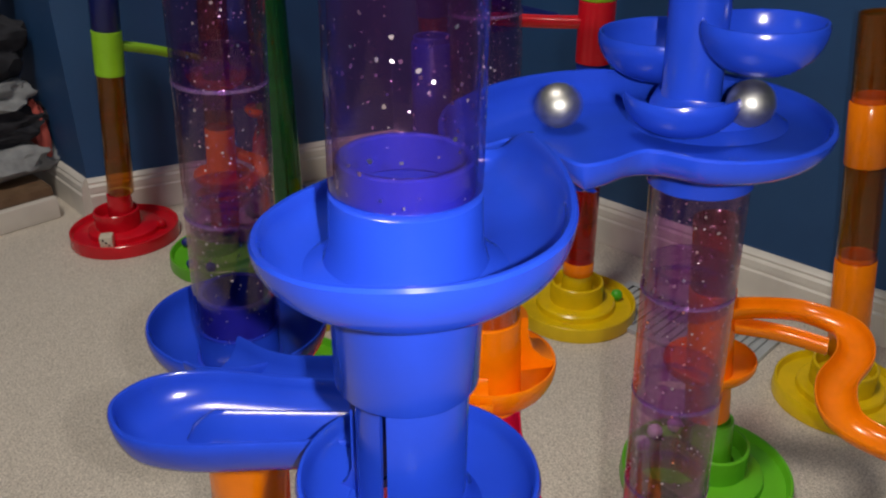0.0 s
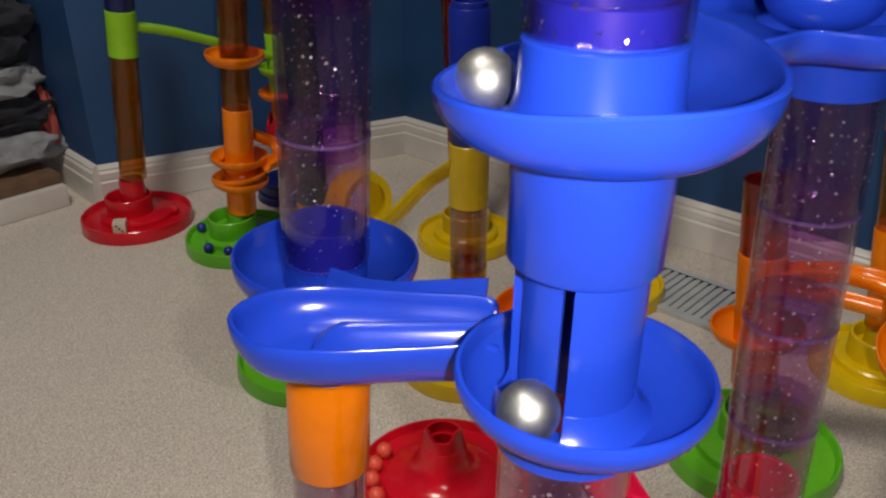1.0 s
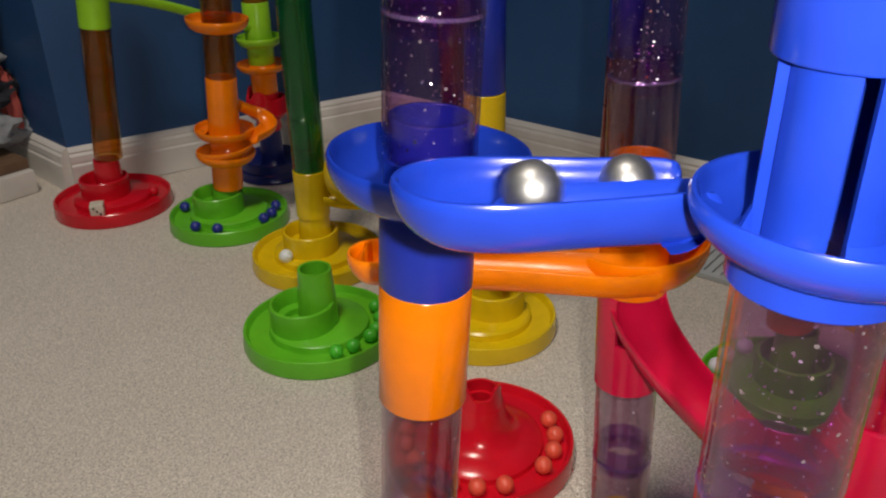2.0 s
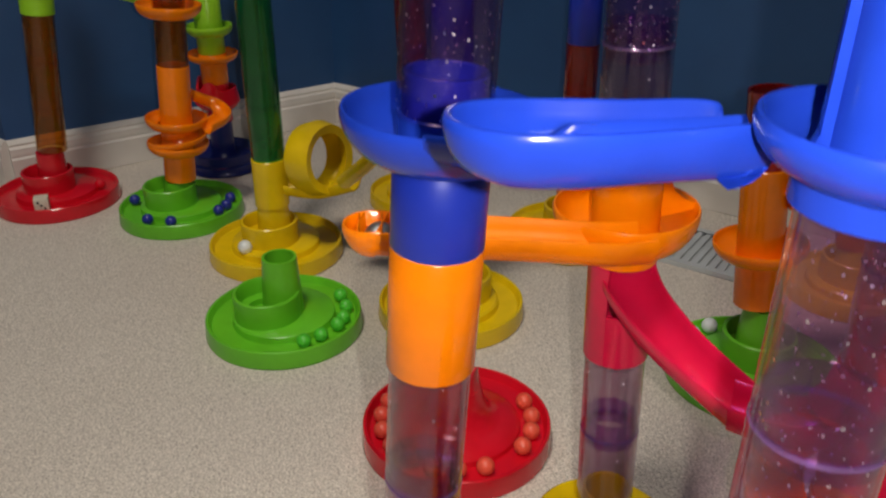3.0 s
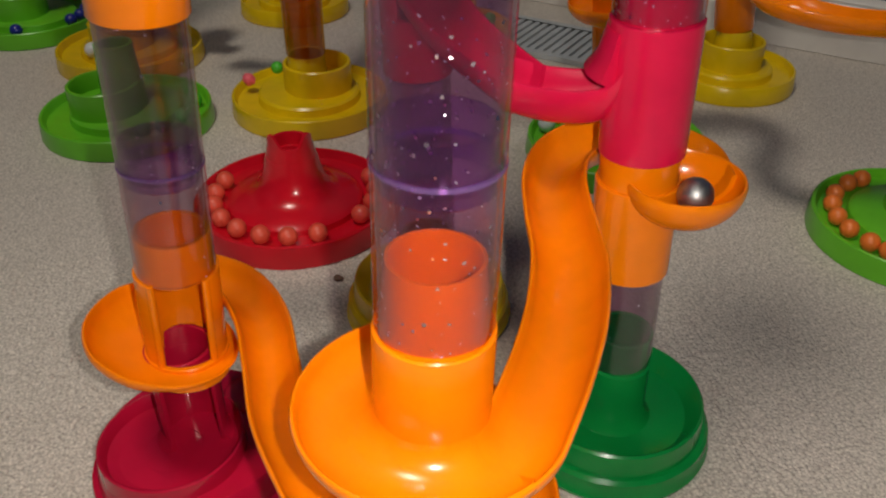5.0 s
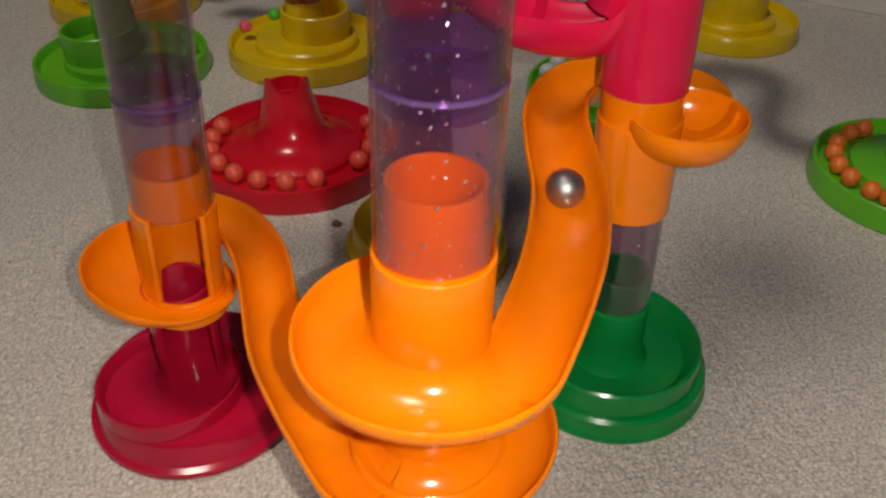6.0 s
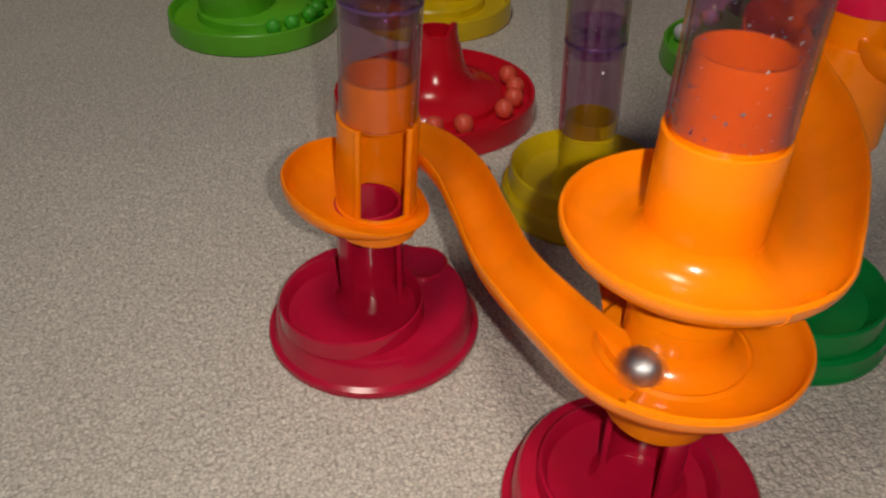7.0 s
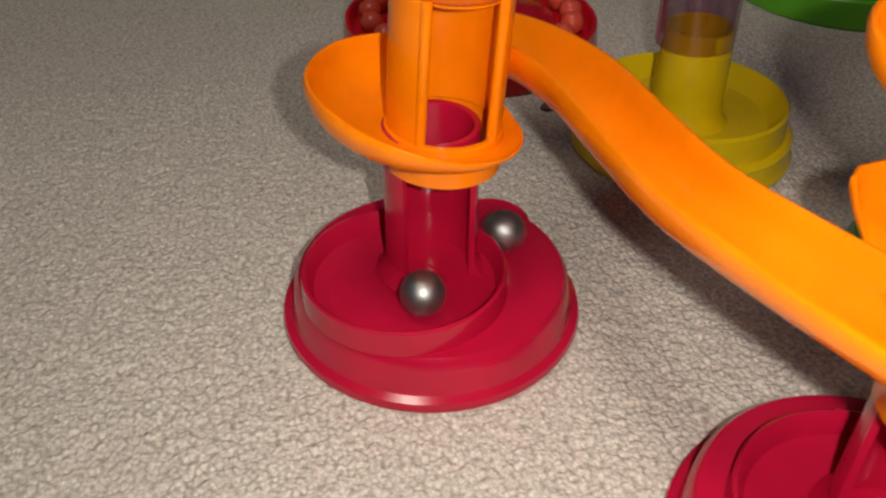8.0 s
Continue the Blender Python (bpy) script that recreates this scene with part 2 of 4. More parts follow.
def bowl_profile(core, rim, depth, wall=0.0022, z=0.0, steps=9, power=1.0):
    """A round dish between a core radius and a rim radius; z is the height of its rim."""
    inside, outside = [], []
    for i in range(steps + 1):
        a = radians(90 * i / steps)
        inside.append((core + (rim - wall - core) * math.sin(a) ** power, z - depth * math.cos(a)))
        outside.append((core + (rim - core) * math.sin(a) ** power, z - (depth + wall) * math.cos(a) - 0.0004))
    lip = [(rim - wall * 0.7, z + wall * 0.55), (rim - wall * 0.3, z + wall * 0.55)]
    return inside + lip + outside[::-1]


def ring_profile(core, rim, depth, wall=0.0022, z=0.0, arc=12):
    """A round gutter between a core radius and a rim radius."""
    mid, hw = (core + rim) / 2, (rim - core) / 2
    inside = [(mid + (hw - wall) * math.sin(radians(a)), z - depth * math.cos(radians(a))) for a in np.linspace(-90, 90, arc + 1)]
    outside = [(mid + hw * math.sin(radians(a)), z - (depth + wall) * math.cos(radians(a))) for a in np.linspace(90, -90, arc + 1)]
    return inside + [(mid + hw - wall * 0.6, z + wall * 0.5), (mid + hw - wall * 0.2, z + wall * 0.4)] + outside


def gap(a0, a1, floor, soft=16.0, inward=0.0):
    """Lowers a dish's rim to its floor between two angles, where a chute joins it."""
    mid, half = (a0 + a1) / 2, (a1 - a0) / 2

    def shape(a, r, z):
        d = abs((a - mid + 180) % 360 - 180) - half
        k = min(1.0, max(0.0, 1 - d / soft))
        k = k * k * (3 - 2 * k)
        if z <= floor:
            return r, z
        if inward and r > inward:
            r = inward + (r - inward) * (1 - k)
        return r, floor + (z - floor) * (1 - k)
    return shape


def smooth_path(points, steps=8):
    """A smooth curve through the points (place and half width)."""
    p = [np.array(q, float) for q in points]
    p = [2 * p[0] - p[1]] + p + [2 * p[-1] - p[-2]]
    out = []
    for i in range(1, len(p) - 2):
        for k in range(steps):
            t = k / steps
            out.append(0.5 * (2 * p[i] + (p[i + 1] - p[i - 1]) * t + (2 * p[i - 1] - 5 * p[i] + 4 * p[i + 1] - p[i + 2]) * t * t + (3 * p[i] - p[i - 1] - 3 * p[i + 1] + p[i + 2]) * t ** 3))
    out.append(p[-2])
    return out


def trough(points, depth, wall=0.0022, steps=8, arc=10, bank=0.0, square=1.0):
    """A gutter along points (x, y, z of its rim, half width, and maybe a share of the depth)."""
    bm = bmesh.new()
    path = smooth_path(points, steps)
    rings = []
    for i, q in enumerate(path):
        d = path[min(i + 1, len(path) - 1)][:3] - path[max(i - 1, 0)][:3]
        d[2] = 0
        d /= np.linalg.norm(d)
        side = np.array([d[1], -d[0], 0.0])
        section = []
        deep = depth * (q[4] if len(q) > 4 else 1.0)
        for k in range(arc + 1):
            a = radians(-90 + 180 * k / arc)
            c = math.copysign(abs(math.sin(a)) ** square, math.sin(a))
            section.append((c * (q[3] - wall), -deep * max(0.0, math.cos(a)) ** square))
        section += [(q[3] - wall * 0.6, wall * 0.5), (q[3] - wall * 0.2, wall * 0.4)]
        for k in range(arc + 1):
            a = radians(90 - 180 * k / arc)
            c = math.copysign(abs(math.sin(a)) ** square, math.sin(a))
            section.append((c * q[3], -(deep + wall) * max(0.0, math.cos(a)) ** square))
        section += [(-q[3] + wall * 0.2, wall * 0.4), (-q[3] + wall * 0.6, wall * 0.5)]
        rings.append([bm.verts.new((*(q[:2] + side[:2] * s), q[2] + h + bank * s)) for s, h in section])
    n = len(rings[0])
    for r0, r1 in zip(rings, rings[1:]):
        for j in range(n):
            k = (j + 1) % n
            bm.faces.new((r0[j], r0[k], r1[k], r1[j]))
    half = arc + 1
    for ring, flip in ((rings[0], False), (rings[-1], True)):
        for k in range(arc):
            quad = [ring[k], ring[k + 1], ring[half + 2 + arc - k - 1], ring[half + 2 + arc - k]]
            bm.faces.new(quad[::-1] if flip else quad)
        a, b = ring[arc:arc + 4], [ring[0], ring[-1], ring[-2], ring[-3]]
        bm.faces.new(a)
        bm.faces.new(b)
    return bm


def basin(outline, floor, wall=0.0024, soft=0.013, steps=8, smooth=6):
    """A shallow dish inside a free closed outline (x, y, height of the rim), with a level floor."""
    n = len(outline)
    p = [np.array(q, float) for q in outline]
    line = []
    for i in range(n):
        a, b, c, d = p[i - 1], p[i], p[(i + 1) % n], p[(i + 2) % n]
        for k in range(smooth):
            t = k / smooth
            line.append(0.5 * (2 * b + (c - a) * t + (2 * a - 5 * b + 4 * c - d) * t * t + (3 * b - a - 3 * c + d) * t ** 3))
    m = len(line)
    ways = []
    for i in range(m):
        d = line[(i + 1) % m][:2] - line[i - 1][:2]
        ways.append(np.array([-d[1], d[0]]) / np.linalg.norm(d))
    bm = bmesh.new()

    def ring(inset, level):
        return [bm.verts.new((*(q[:2] + w * inset), level(q[2]))) for q, w in zip(line, ways)]

    def wall_rings(start, low):
        out = []
        for k in range(1, steps + 1):
            a = radians(90 * k / steps)
            out.append(ring(start + soft * (1 - math.cos(a)), lambda z, a=a: z - (z - low) * math.sin(a)))
        return out
    inner = wall_rings(wall, floor)
    outer = wall_rings(0.0, floor - wall)
    lip = [ring(0.0, lambda z: z), ring(wall * 0.25, lambda z: z + 0.0009), ring(wall * 0.75, lambda z: z + 0.0009), ring(wall, lambda z: z)]
    rings = outer[::-1] + lip + inner
    for r0, r1 in zip(rings, rings[1:]):
        for i in range(m):
            j = (i + 1) % m
            bm.faces.new((r0[i], r0[j], r1[j], r1[i]))
    bm.faces.new(rings[-1])
    bm.faces.new(rings[0][::-1])
    return bm


def ball(r, segs=24, rings=14):
    bm = bmesh.new()
    bmesh.ops.create_uvsphere(bm, u_segments=segs, v_segments=rings, radius=r)
    return bm


def box(x0, x1, y0, y1, z0, z1, bevel=0.0, bm=None):
    bm = bm or bmesh.new()
    got = bmesh.ops.create_cube(bm, size=1.0)
    for v in got["verts"]:
        v.co = Vector((x0 + (v.co.x + 0.5) * (x1 - x0), y0 + (v.co.y + 0.5) * (y1 - y0), z0 + (v.co.z + 0.5) * (z1 - z0)))
    if bevel:
        edges = list({e for v in got["verts"] for e in v.link_edges})
        bmesh.ops.bevel(bm, geom=edges, offset=bevel, segments=2, affect="EDGES", profile=0.6)
    return bm


def axis(x, y, lx=0.0, ly=0.0):
    """The pose of a tower: its foot on the floor and its lean per metre of height."""
    up = Vector((lx, ly, 1)).normalized()
    return Matrix.Translation((x, y, 0)) @ Vector((0, 0, 1)).rotation_difference(up).to_matrix().to_4x4()


def up(m, z):
    return m @ Matrix.Translation((0, 0, z))


TOWER_A = axis(-0.0017, 0.2493, 0.0233, 0.0093)
TOWER_B = axis(-0.1045, 0.397, 0.055, 0.0)
TOWER_E = axis(0.131, 0.373, -0.026, 0.002)
TOWER_F = axis(0.0475, 0.506, -0.026, 0.01)
TUBE_R = 0.0198

# ---- setting ----
CORNER = Vector((-0.116, 1.572, 0))
LEFT_DIR = Vector((-0.889, -0.458, 0))
RIGHT_DIR = Vector((0.737, -0.676, 0))
LEFT_END = 0.545
SKIRT = 0.068


def floor_sheet():
    """Carpet as one sheet, fine and lumpy near the toy, coarse further off."""
    def line(stops):
        out = []
        for (a, b, step) in stops:
            out += list(np.arange(a, b, step))
        return np.array(out + [stops[-1][1]])
    xs = line([(-3.0, -0.6, 0.2), (-0.6, -0.40, 0.012), (-0.40, 0.22, 0.0010), (0.22, 0.6, 0.012), (0.6, 3.0, 0.2)])
    ys = line([(-2.4, 0.1, 0.25), (0.1, 0.2, 0.0125), (0.2, 0.62, 0.0010), (0.62, 1.0, 0.012), (1.0, 2.6, 0.1)])
    rng = np.random.default_rng(4)
    gx, gy = np.meshgrid(xs, ys, indexing="ij")
    # every loop of yarn is a small dome on a jittered grid
    cell = 0.0040
    cx, cy = np.floor(gx / cell).astype(int), np.floor(gy / cell).astype(int)
    jitter = rng.uniform(0.1, 0.9, (2, 256, 256))
    tall = rng.uniform(-0.0011, 0.0003, (256, 256))
    best, height = np.full(gx.shape, 9.0), np.zeros(gx.shape)
    for dx in (-1, 0, 1):
        for dy in (-1, 0, 1):
            a, b = (cx + dx) % 256, (cy + dy) % 256
            d = np.hypot(gx - (cx + dx + jitter[0, a, b]) * cell, gy - (cy + dy + jitter[1, a, b]) * cell) / cell
            height = np.where(d < best, tall[a, b], height)
            best = np.minimum(best, d)
    fine = (gx > -0.41) & (gx < 0.23) & (gy > 0.19) & (gy < 0.63)
    gz = np.where(fine, 0.7 * height - 0.0012 * best ** 1.6 + rng.uniform(-0.0003, 0.0003, gx.shape), -0.0008)
    n, k = gx.shape
    verts = np.stack([gx.ravel(), gy.ravel(), gz.ravel()], 1)
    i, j = np.meshgrid(np.arange(n - 1), np.arange(k - 1), indexing="ij")
    a = (i * k + j).ravel()
    faces = np.stack([a, a + k, a + k + 1, a + 1], 1)
    me = bpy.data.meshes.new("floor")
    me.from_pydata(verts.tolist(), [], faces.tolist())
    me.polygons.foreach_set("use_smooth", [True] * len(me.polygons))
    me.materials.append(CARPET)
    return tagged(new("floor", me), "beige short-looped carpet under the marble run", "carpet", kind="structure")


floor_sheet()


def slab(name, start, direction, length, z0, z1, thick, material, label, side=1.0, bevel=0.0, lift=0.0):
    """An upright slab from start along direction; its visible face lies on the line, its thickness behind."""
    d = Vector(direction).normalized()
    m = Matrix.Translation(Vector(start)) @ Matrix.Rotation(math.atan2(d.y, d.x), 4, "Z")
    bm = box(0, length, 0 if side > 0 else -thick, thick if side > 0 else 0, z0, z1, bevel)
    ob = part(name, bm, material)
    ob.matrix_basis = m
    return tagged(ob, label, name.split("_")[0], kind="structure")


def skirting(name, start, direction, length, side):
    """Moulded board: flat lower part, a step and a rounded cap."""
    prof = [(0, 0), (0.014, 0), (0.014, 0.040), (0.0115, 0.043), (0.0125, 0.046), (0.0115, 0.049), (0.0115, 0.055), (0.008, 0.059), (0.0085, 0.062), (0.004, 0.067), (0, 0.068)]
    bm = bmesh.new()
    a = [bm.verts.new((0, -side * p, z)) for p, z in prof]
    b = [bm.verts.new((length, -side * p, z)) for p, z in prof]
    for k in range(len(prof)):
        j = (k + 1) % len(prof)
        bm.faces.new((a[k], a[j], b[j], b[k]))
    bm.faces.new(a), bm.faces.new(b)
    d = Vector(direction).normalized()
    ob = part(name, bm, WHITE_PAINT)
    ob.matrix_basis = Matrix.Translation(Vector(start)) @ Matrix.Rotation(math.atan2(d.y, d.x), 4, "Z")
    return tagged(ob, "white moulded skirting board along the dark blue wall", "skirting", kind="structure")


OUTER = CORNER + LEFT_DIR * LEFT_END
RETURN_DIR = Vector((-0.70, 0.714, 0))
slab("wall_west", CORNER, LEFT_DIR, LEFT_END, 0, 2.4, 0.1, WALL_PAINT, "dark blue painted wall behind the towers", -1)
slab("wall_east", CORNER, RIGHT_DIR, 2.4, 0, 2.4, 0.1, WALL_PAINT, "dark blue painted wall behind the towers", 1)
slab("wall_return", OUTER, RETURN_DIR, 0.5, 0, 2.4, 0.1, WALL_PAINT, "narrow blue wall turning into the closet", -1)
skirting("baseboard_west", CORNER, LEFT_DIR, LEFT_END, -1)
skirting("baseboard_east", CORNER, RIGHT_DIR, 2.4, 1)
skirting("baseboard_return", OUTER, RETURN_DIR, 0.45, -1)
# closing walls out of view
slab("wall_closet", (-1.35, 1.95, 0), (0.95, 0.1, 0), 1.0, 0, 2.4, 0.08, CEILING_PAINT, "pale back wall of the closet", 1)
slab("wall_left", (-1.9, -1.6, 0), (0.12, 1.0, 0), 3.7, 0, 2.4, 0.08, WALL_PAINT, "plain blue wall", 1)
slab("wall_behind", (-1.95, -1.6, 0), (1, 0, 0), 4.2, 0, 2.4, 0.08, WALL_PAINT, "plain blue wall", -1)
slab("wall_right", (1.65, 0.05, 0), (0.16, -1, 0), 1.75, 0, 2.4, 0.08, WALL_PAINT, "plain blue wall", 1)
tagged(part("ceiling", box(-2.6, 2.6, -1.8, 2.7, 2.4, 2.46), CEILING_PAINT), "plain white ceiling", "ceiling", kind="structure")


def ceiling_light():
    lamp = thing("ceiling_light", Matrix.Translation((-0.5, 0.1, 2.4)), "round white ceiling light, switched on", "lamp")
    part("rim", lathe([(0.17, -0.03), (0.19, -0.03), (0.19, 0.0), (0.17, 0.0)]), WHITE_PAINT, lamp)
    data = bpy.data.lights.new("ceiling_light_bulb", "AREA")
    data.shape, data.size, data.energy, data.color = "DISK", 0.45, CEILING_WATTS, (1.0, 0.92, 0.80)
    ob = new("ceiling_light_bulb", data)
    ob.matrix_basis = Matrix.Translation((-0.5, 0.1, 2.36))


ceiling_light()


def closet():
    m = Matrix.Translation((-0.655, 1.318, 0)) @ Matrix.Rotation(math.atan2(-0.72, -0.69), 4, "Z")
    sill = thing("closet_sill", m, "white closet sill with a brown wooden top", "sill")
    part("board", box(0, 0.9, -0.5, 0, 0, 0.036, 0.002), WHITE_PAINT, sill)
    part("top", box(0.0, 0.9, -0.5, -0.012, 0.0365, 0.052, 0.002), WOOD, sill, "brown wooden top board")
    rng = random.Random(5)
    for k, (x, y, z, sx, sy, sz, mat, lab) in enumerate([
            (0.045, -0.115, 0.052, 0.085, 0.060, 0.036, CLOTH_GREY, "folded grey clothes on the closet sill"),
            (0.040, -0.125, 0.110, 0.090, 0.060, 0.034, CLOTH_DARK, "crumpled black clothes in the closet"),
            (0.050, -0.120, 0.166, 0.080, 0.060, 0.030, CLOTH_GREY, "folded grey clothes on the closet sill"),
            (0.045, -0.130, 0.214, 0.090, 0.065, 0.060, CLOTH_DARK, "crumpled black clothes in the closet"),
            (-0.026, -0.100, 0.052, 0.014, 0.022, 0.065, CLOTH_RED, "red cloth hanging beside black clothes"),
            (0.040, -0.150, 0.322, 0.080, 0.060, 0.055, CLOTH_BEIGE, "beige cloth on top of the clothes pile")]):
        bm = bmesh.new()
        bmesh.ops.create_icosphere(bm, subdivisions=4, radius=1.0)
        for v in bm.verts:
            q = v.co.copy()
            f = 1 + 0.28 * noise.noise(q * 1.7 + Vector((k * 7, 0, 0))) + 0.12 * noise.noise(q * 5 + Vector((0, k * 3, 0)))
            v.co = Vector((math.copysign(abs(q.x) ** 0.7, q.x) * sx * f, math.copysign(abs(q.y) ** 0.7, q.y) * sy * f, max(0, (q.z * f + 0.9)) * sz))
        ob = part("clothes", bm, mat)
        ob.matrix_basis = m @ Matrix.Translation((x, y, z))
        tagged(ob, lab, "clothes", "clothes in the closet")


closet()


def floor_vent():
    d = math.atan2(RIGHT_DIR.y, RIGHT_DIR.x)
    v = thing("floor_vent", Matrix.Translation((0.30, 0.99, 0.0)) @ Matrix.Rotation(d, 4, "Z"), "grey metal floor vent with slots near the skirting", "vent")
    bm = bmesh.new()
    for x0, x1, y0, y1 in [(-0.11, 0.11, -0.055, -0.045), (-0.11, 0.11, 0.045, 0.055), (-0.11, -0.1, -0.045, 0.045), (0.1, 0.11, -0.045, 0.045)]:
        box(x0, x1, y0, y1, 0, 0.006, 0, bm)
    part("frame", bm, VENT_METAL, v)
    part("backing", box(-0.1, 0.1, -0.045, 0.045, 0, 0.0015), VENT_SHADE, v)
    for k in range(18):
        part("slat", box(-0.0965 + k * 0.011, -0.0895 + k * 0.011, -0.045, 0.045, 0.0016, 0.005), VENT_METAL, v)


floor_vent()


# ---- toy pieces ----
def clear_tube(tower, z0, z1, material, label, r=TUBE_R, band=True, band_material=None, group="clear tubes"):
    """A clear tube whose lower end is a narrower plug that shows as a darker band."""
    t = thing("clear_tube", up(tower, z0), label, "tube", group)
    h = z1 - z0
    part("wall", pipe(r - 0.0016, r, 0.0006, h), material, t)
    part("top_rim", pipe(r - 0.0022, r - 0.0016, h - 0.004, h - 0.0006, 0.0002), material, t)
    if band:
        plug = part("plug", pipe(r - 0.0036, r - 0.0019, -0.008, 0.012), band_material or material, t)
        part("seam_ring", pipe(r - 0.0018, r + 0.0003, -0.0010, 0.0005, 0.0003), SEAM if band_material else material, plug)
    return t


def solid_tube(tower, z0, z1, material, label, r=0.0207, name="sleeve", group="", taper=0.0):
    t = thing(name, up(tower, z0), label, "tube", group)
    h = z1 - z0
    part("body", lathe([(r - 0.0022, 0), (r - 0.0006, 0), (r, 0.0008), (r + taper, h - 0.0008), (r + taper - 0.0006, h), (r - 0.0022, h)]), material, t)
    part("plug", pipe(r - 0.0045, r - 0.0023, h - 0.006, h + 0.006), material, t)
    return t


def small_base(tower, material, label, window=-95, cup=(-0.012, -0.006), neck=0.062, turn=0.0, cupped=True):
    """Round stand: flange, stepped wall, raised round cup off centre, hollow column with a window."""
    b = thing("tower_base", Matrix.Translation(tower.translation) @ Matrix.Rotation(radians(turn), 4, "Z"), label, "base", "tower bases")
    part("foot", lathe([(0.050, 0), (0.0590, 0), (0.0598, 0.002), (0.0592, 0.0042), (0.0562, 0.0055), (0.0548, 0.009), (0.0540, 0.0175), (0.0520, 0.0200), (0.046, 0.0203), (0.030, 0.0195), (0.0004, 0.0190), (0.0004, 0.016), (0.05, 0.016)], 72), material, b)
    c = part("cup", lathe([(0.016, 0.0196), (0.028, 0.0198), (0.0345, 0.0225), (0.0368, 0.0295), (0.0378, 0.0302), (0.0388, 0.0295), (0.0394, 0.0200), (0.016, 0.0192)], 64), material, b)
    c.location = (cup[0], cup[1], 0)
    half = 52
    bm = pipe(0.0152, 0.0176, 0.0194, neck - 0.012, a0=window + half, a1=window + 360 - half)
    pipe(0.0152, 0.0176, neck - 0.013, neck, bm=bm)
    part("column", bm, material, b)
    bm = lathe([(0.0176, 0.0205), (0.0215, 0.0205), (0.0185, 0.0235), (0.0176, 0.0275)], 48, True, window + half, window + 360 - half)
    part("fillet", bm, material, b)
    if cupped:
        d = part("dimple", lathe([(0.006, 0.0205), (0.0135, 0.0207), (0.0150, 0.0216), (0.0160, 0.0207), (0.0160, 0.0196), (0.006, 0.0196)], 32), material, b)
        d.location = (0.030, 0.026, 0)
    return b


def dish_base(tower, material, label, neck=0.054, turn=0.0):
    """Round stand with an open dish round a tapered column."""
    b = thing("tower_base", Matrix.Translation(tower.translation) @ Matrix.Rotation(radians(turn), 4, "Z"), label, "base", "tower bases")
    part("foot", lathe([(0.046, 0), (0.0570, 0), (0.0576, 0.0025), (0.0556, 0.0055), (0.0558, 0.013), (0.0538, 0.0150), (0.046, 0.0150)], 72), material, b)
    part("dish", lathe([(0.016, 0.0155), (0.032, 0.0150), (0.042, 0.0185), (0.0480, 0.0285), (0.0495, 0.0298), (0.0508, 0.0285), (0.0520, 0.0120), (0.016, 0.012)], 72), material, b)
    part("column", lathe([(0.0150, 0.0155), (0.0225, 0.0156), (0.0192, 0.020), (0.0180, 0.028), (0.0176, neck), (0.0160, neck + 0.001), (0.0160, 0.0155)]), material, b)
    return b


def notched_column(bm, r0, r1, z0, z1, peak, at=200, wide=120):
    """A hollow column whose top edge stands up as two horns."""
    segs = 40
    rows = []
    for i in range(segs):
        a = 360 * i / segs
        d = abs((a - at + 180) % 360 - 180)
        top = z1 + peak * max(0.0, min(1.0, 1.5 - abs(d - 56) / 22))
        c, s = math.cos(radians(a)), math.sin(radians(a))
        taper = r1 + 0.004
        rows.append([bm.verts.new((r * c, r * s, z)) for r, z in ((r0, z0), (taper, z0), (r1, z1), (r1, top), (r0, top))])
    for i in range(segs):
        p, q = rows[i], rows[(i + 1) % segs]
        for j in range(5):
            k = (j + 1) % 5
            bm.faces.new((p[j], q[j], q[k], p[k]))
    return bm


def tray_base(x, y, material, label, neck=0.075, peak=0.0, cup=None, cone=False, turn=0.0, r=0.083):
    """Wide stand with a ball tray round a raised middle and a column."""
    k = r / 0.083
    b = thing("tray_base", Matrix.Translation((x, y, 0)) @ Matrix.Rotation(radians(turn), 4, "Z"), label, "base", "wide tray bases")
    part("tray", lathe([(0.02, 0.002), (0.076 * k, 0), (0.0825 * k, 0), (0.083 * k, 0.002), (0.0815 * k, 0.0185), (0.0805 * k, 0.0195), (0.0785 * k, 0.0190), (0.0755 * k, 0.0120), (0.056 * k, 0.0115), (0.02, 0.0115)], 80), material, b)
    if cone:
        part("hub", lathe([(0.012, 0.0115), (0.0555 * k, 0.0115), (0.0550 * k, 0.0165), (0.0500 * k, 0.0205), (0.040, 0.0230), (0.032, 0.0270), (0.0260, 0.0350), (0.0225, 0.046), (0.0205, 0.056), (0.012, 0.056)], 64), material, b)
    else:
        part("hub", lathe([(0.012, 0.0115), (0.0545 * k, 0.0115), (0.0535 * k, 0.0185), (0.051 * k, 0.0205), (0.012, 0.021)], 64), material, b)
        c = part("cup", lathe([(0.022, 0.0205), (0.0345, 0.0205), (0.0345, 0.0470), (0.0335, 0.0480), (0.0315, 0.0480), (0.0305, 0.0465), (0.0300, 0.030), (0.022, 0.028)], 56), material, b)
        c.location = (*(cup or (-0.012, -0.004)), 0)
    bm = notched_column(bmesh.new(), 0.0150, 0.0178, 0.021 if not cone else 0.048, neck, peak)
    part("column", bm, material, b)
    return b


BALLS = {}


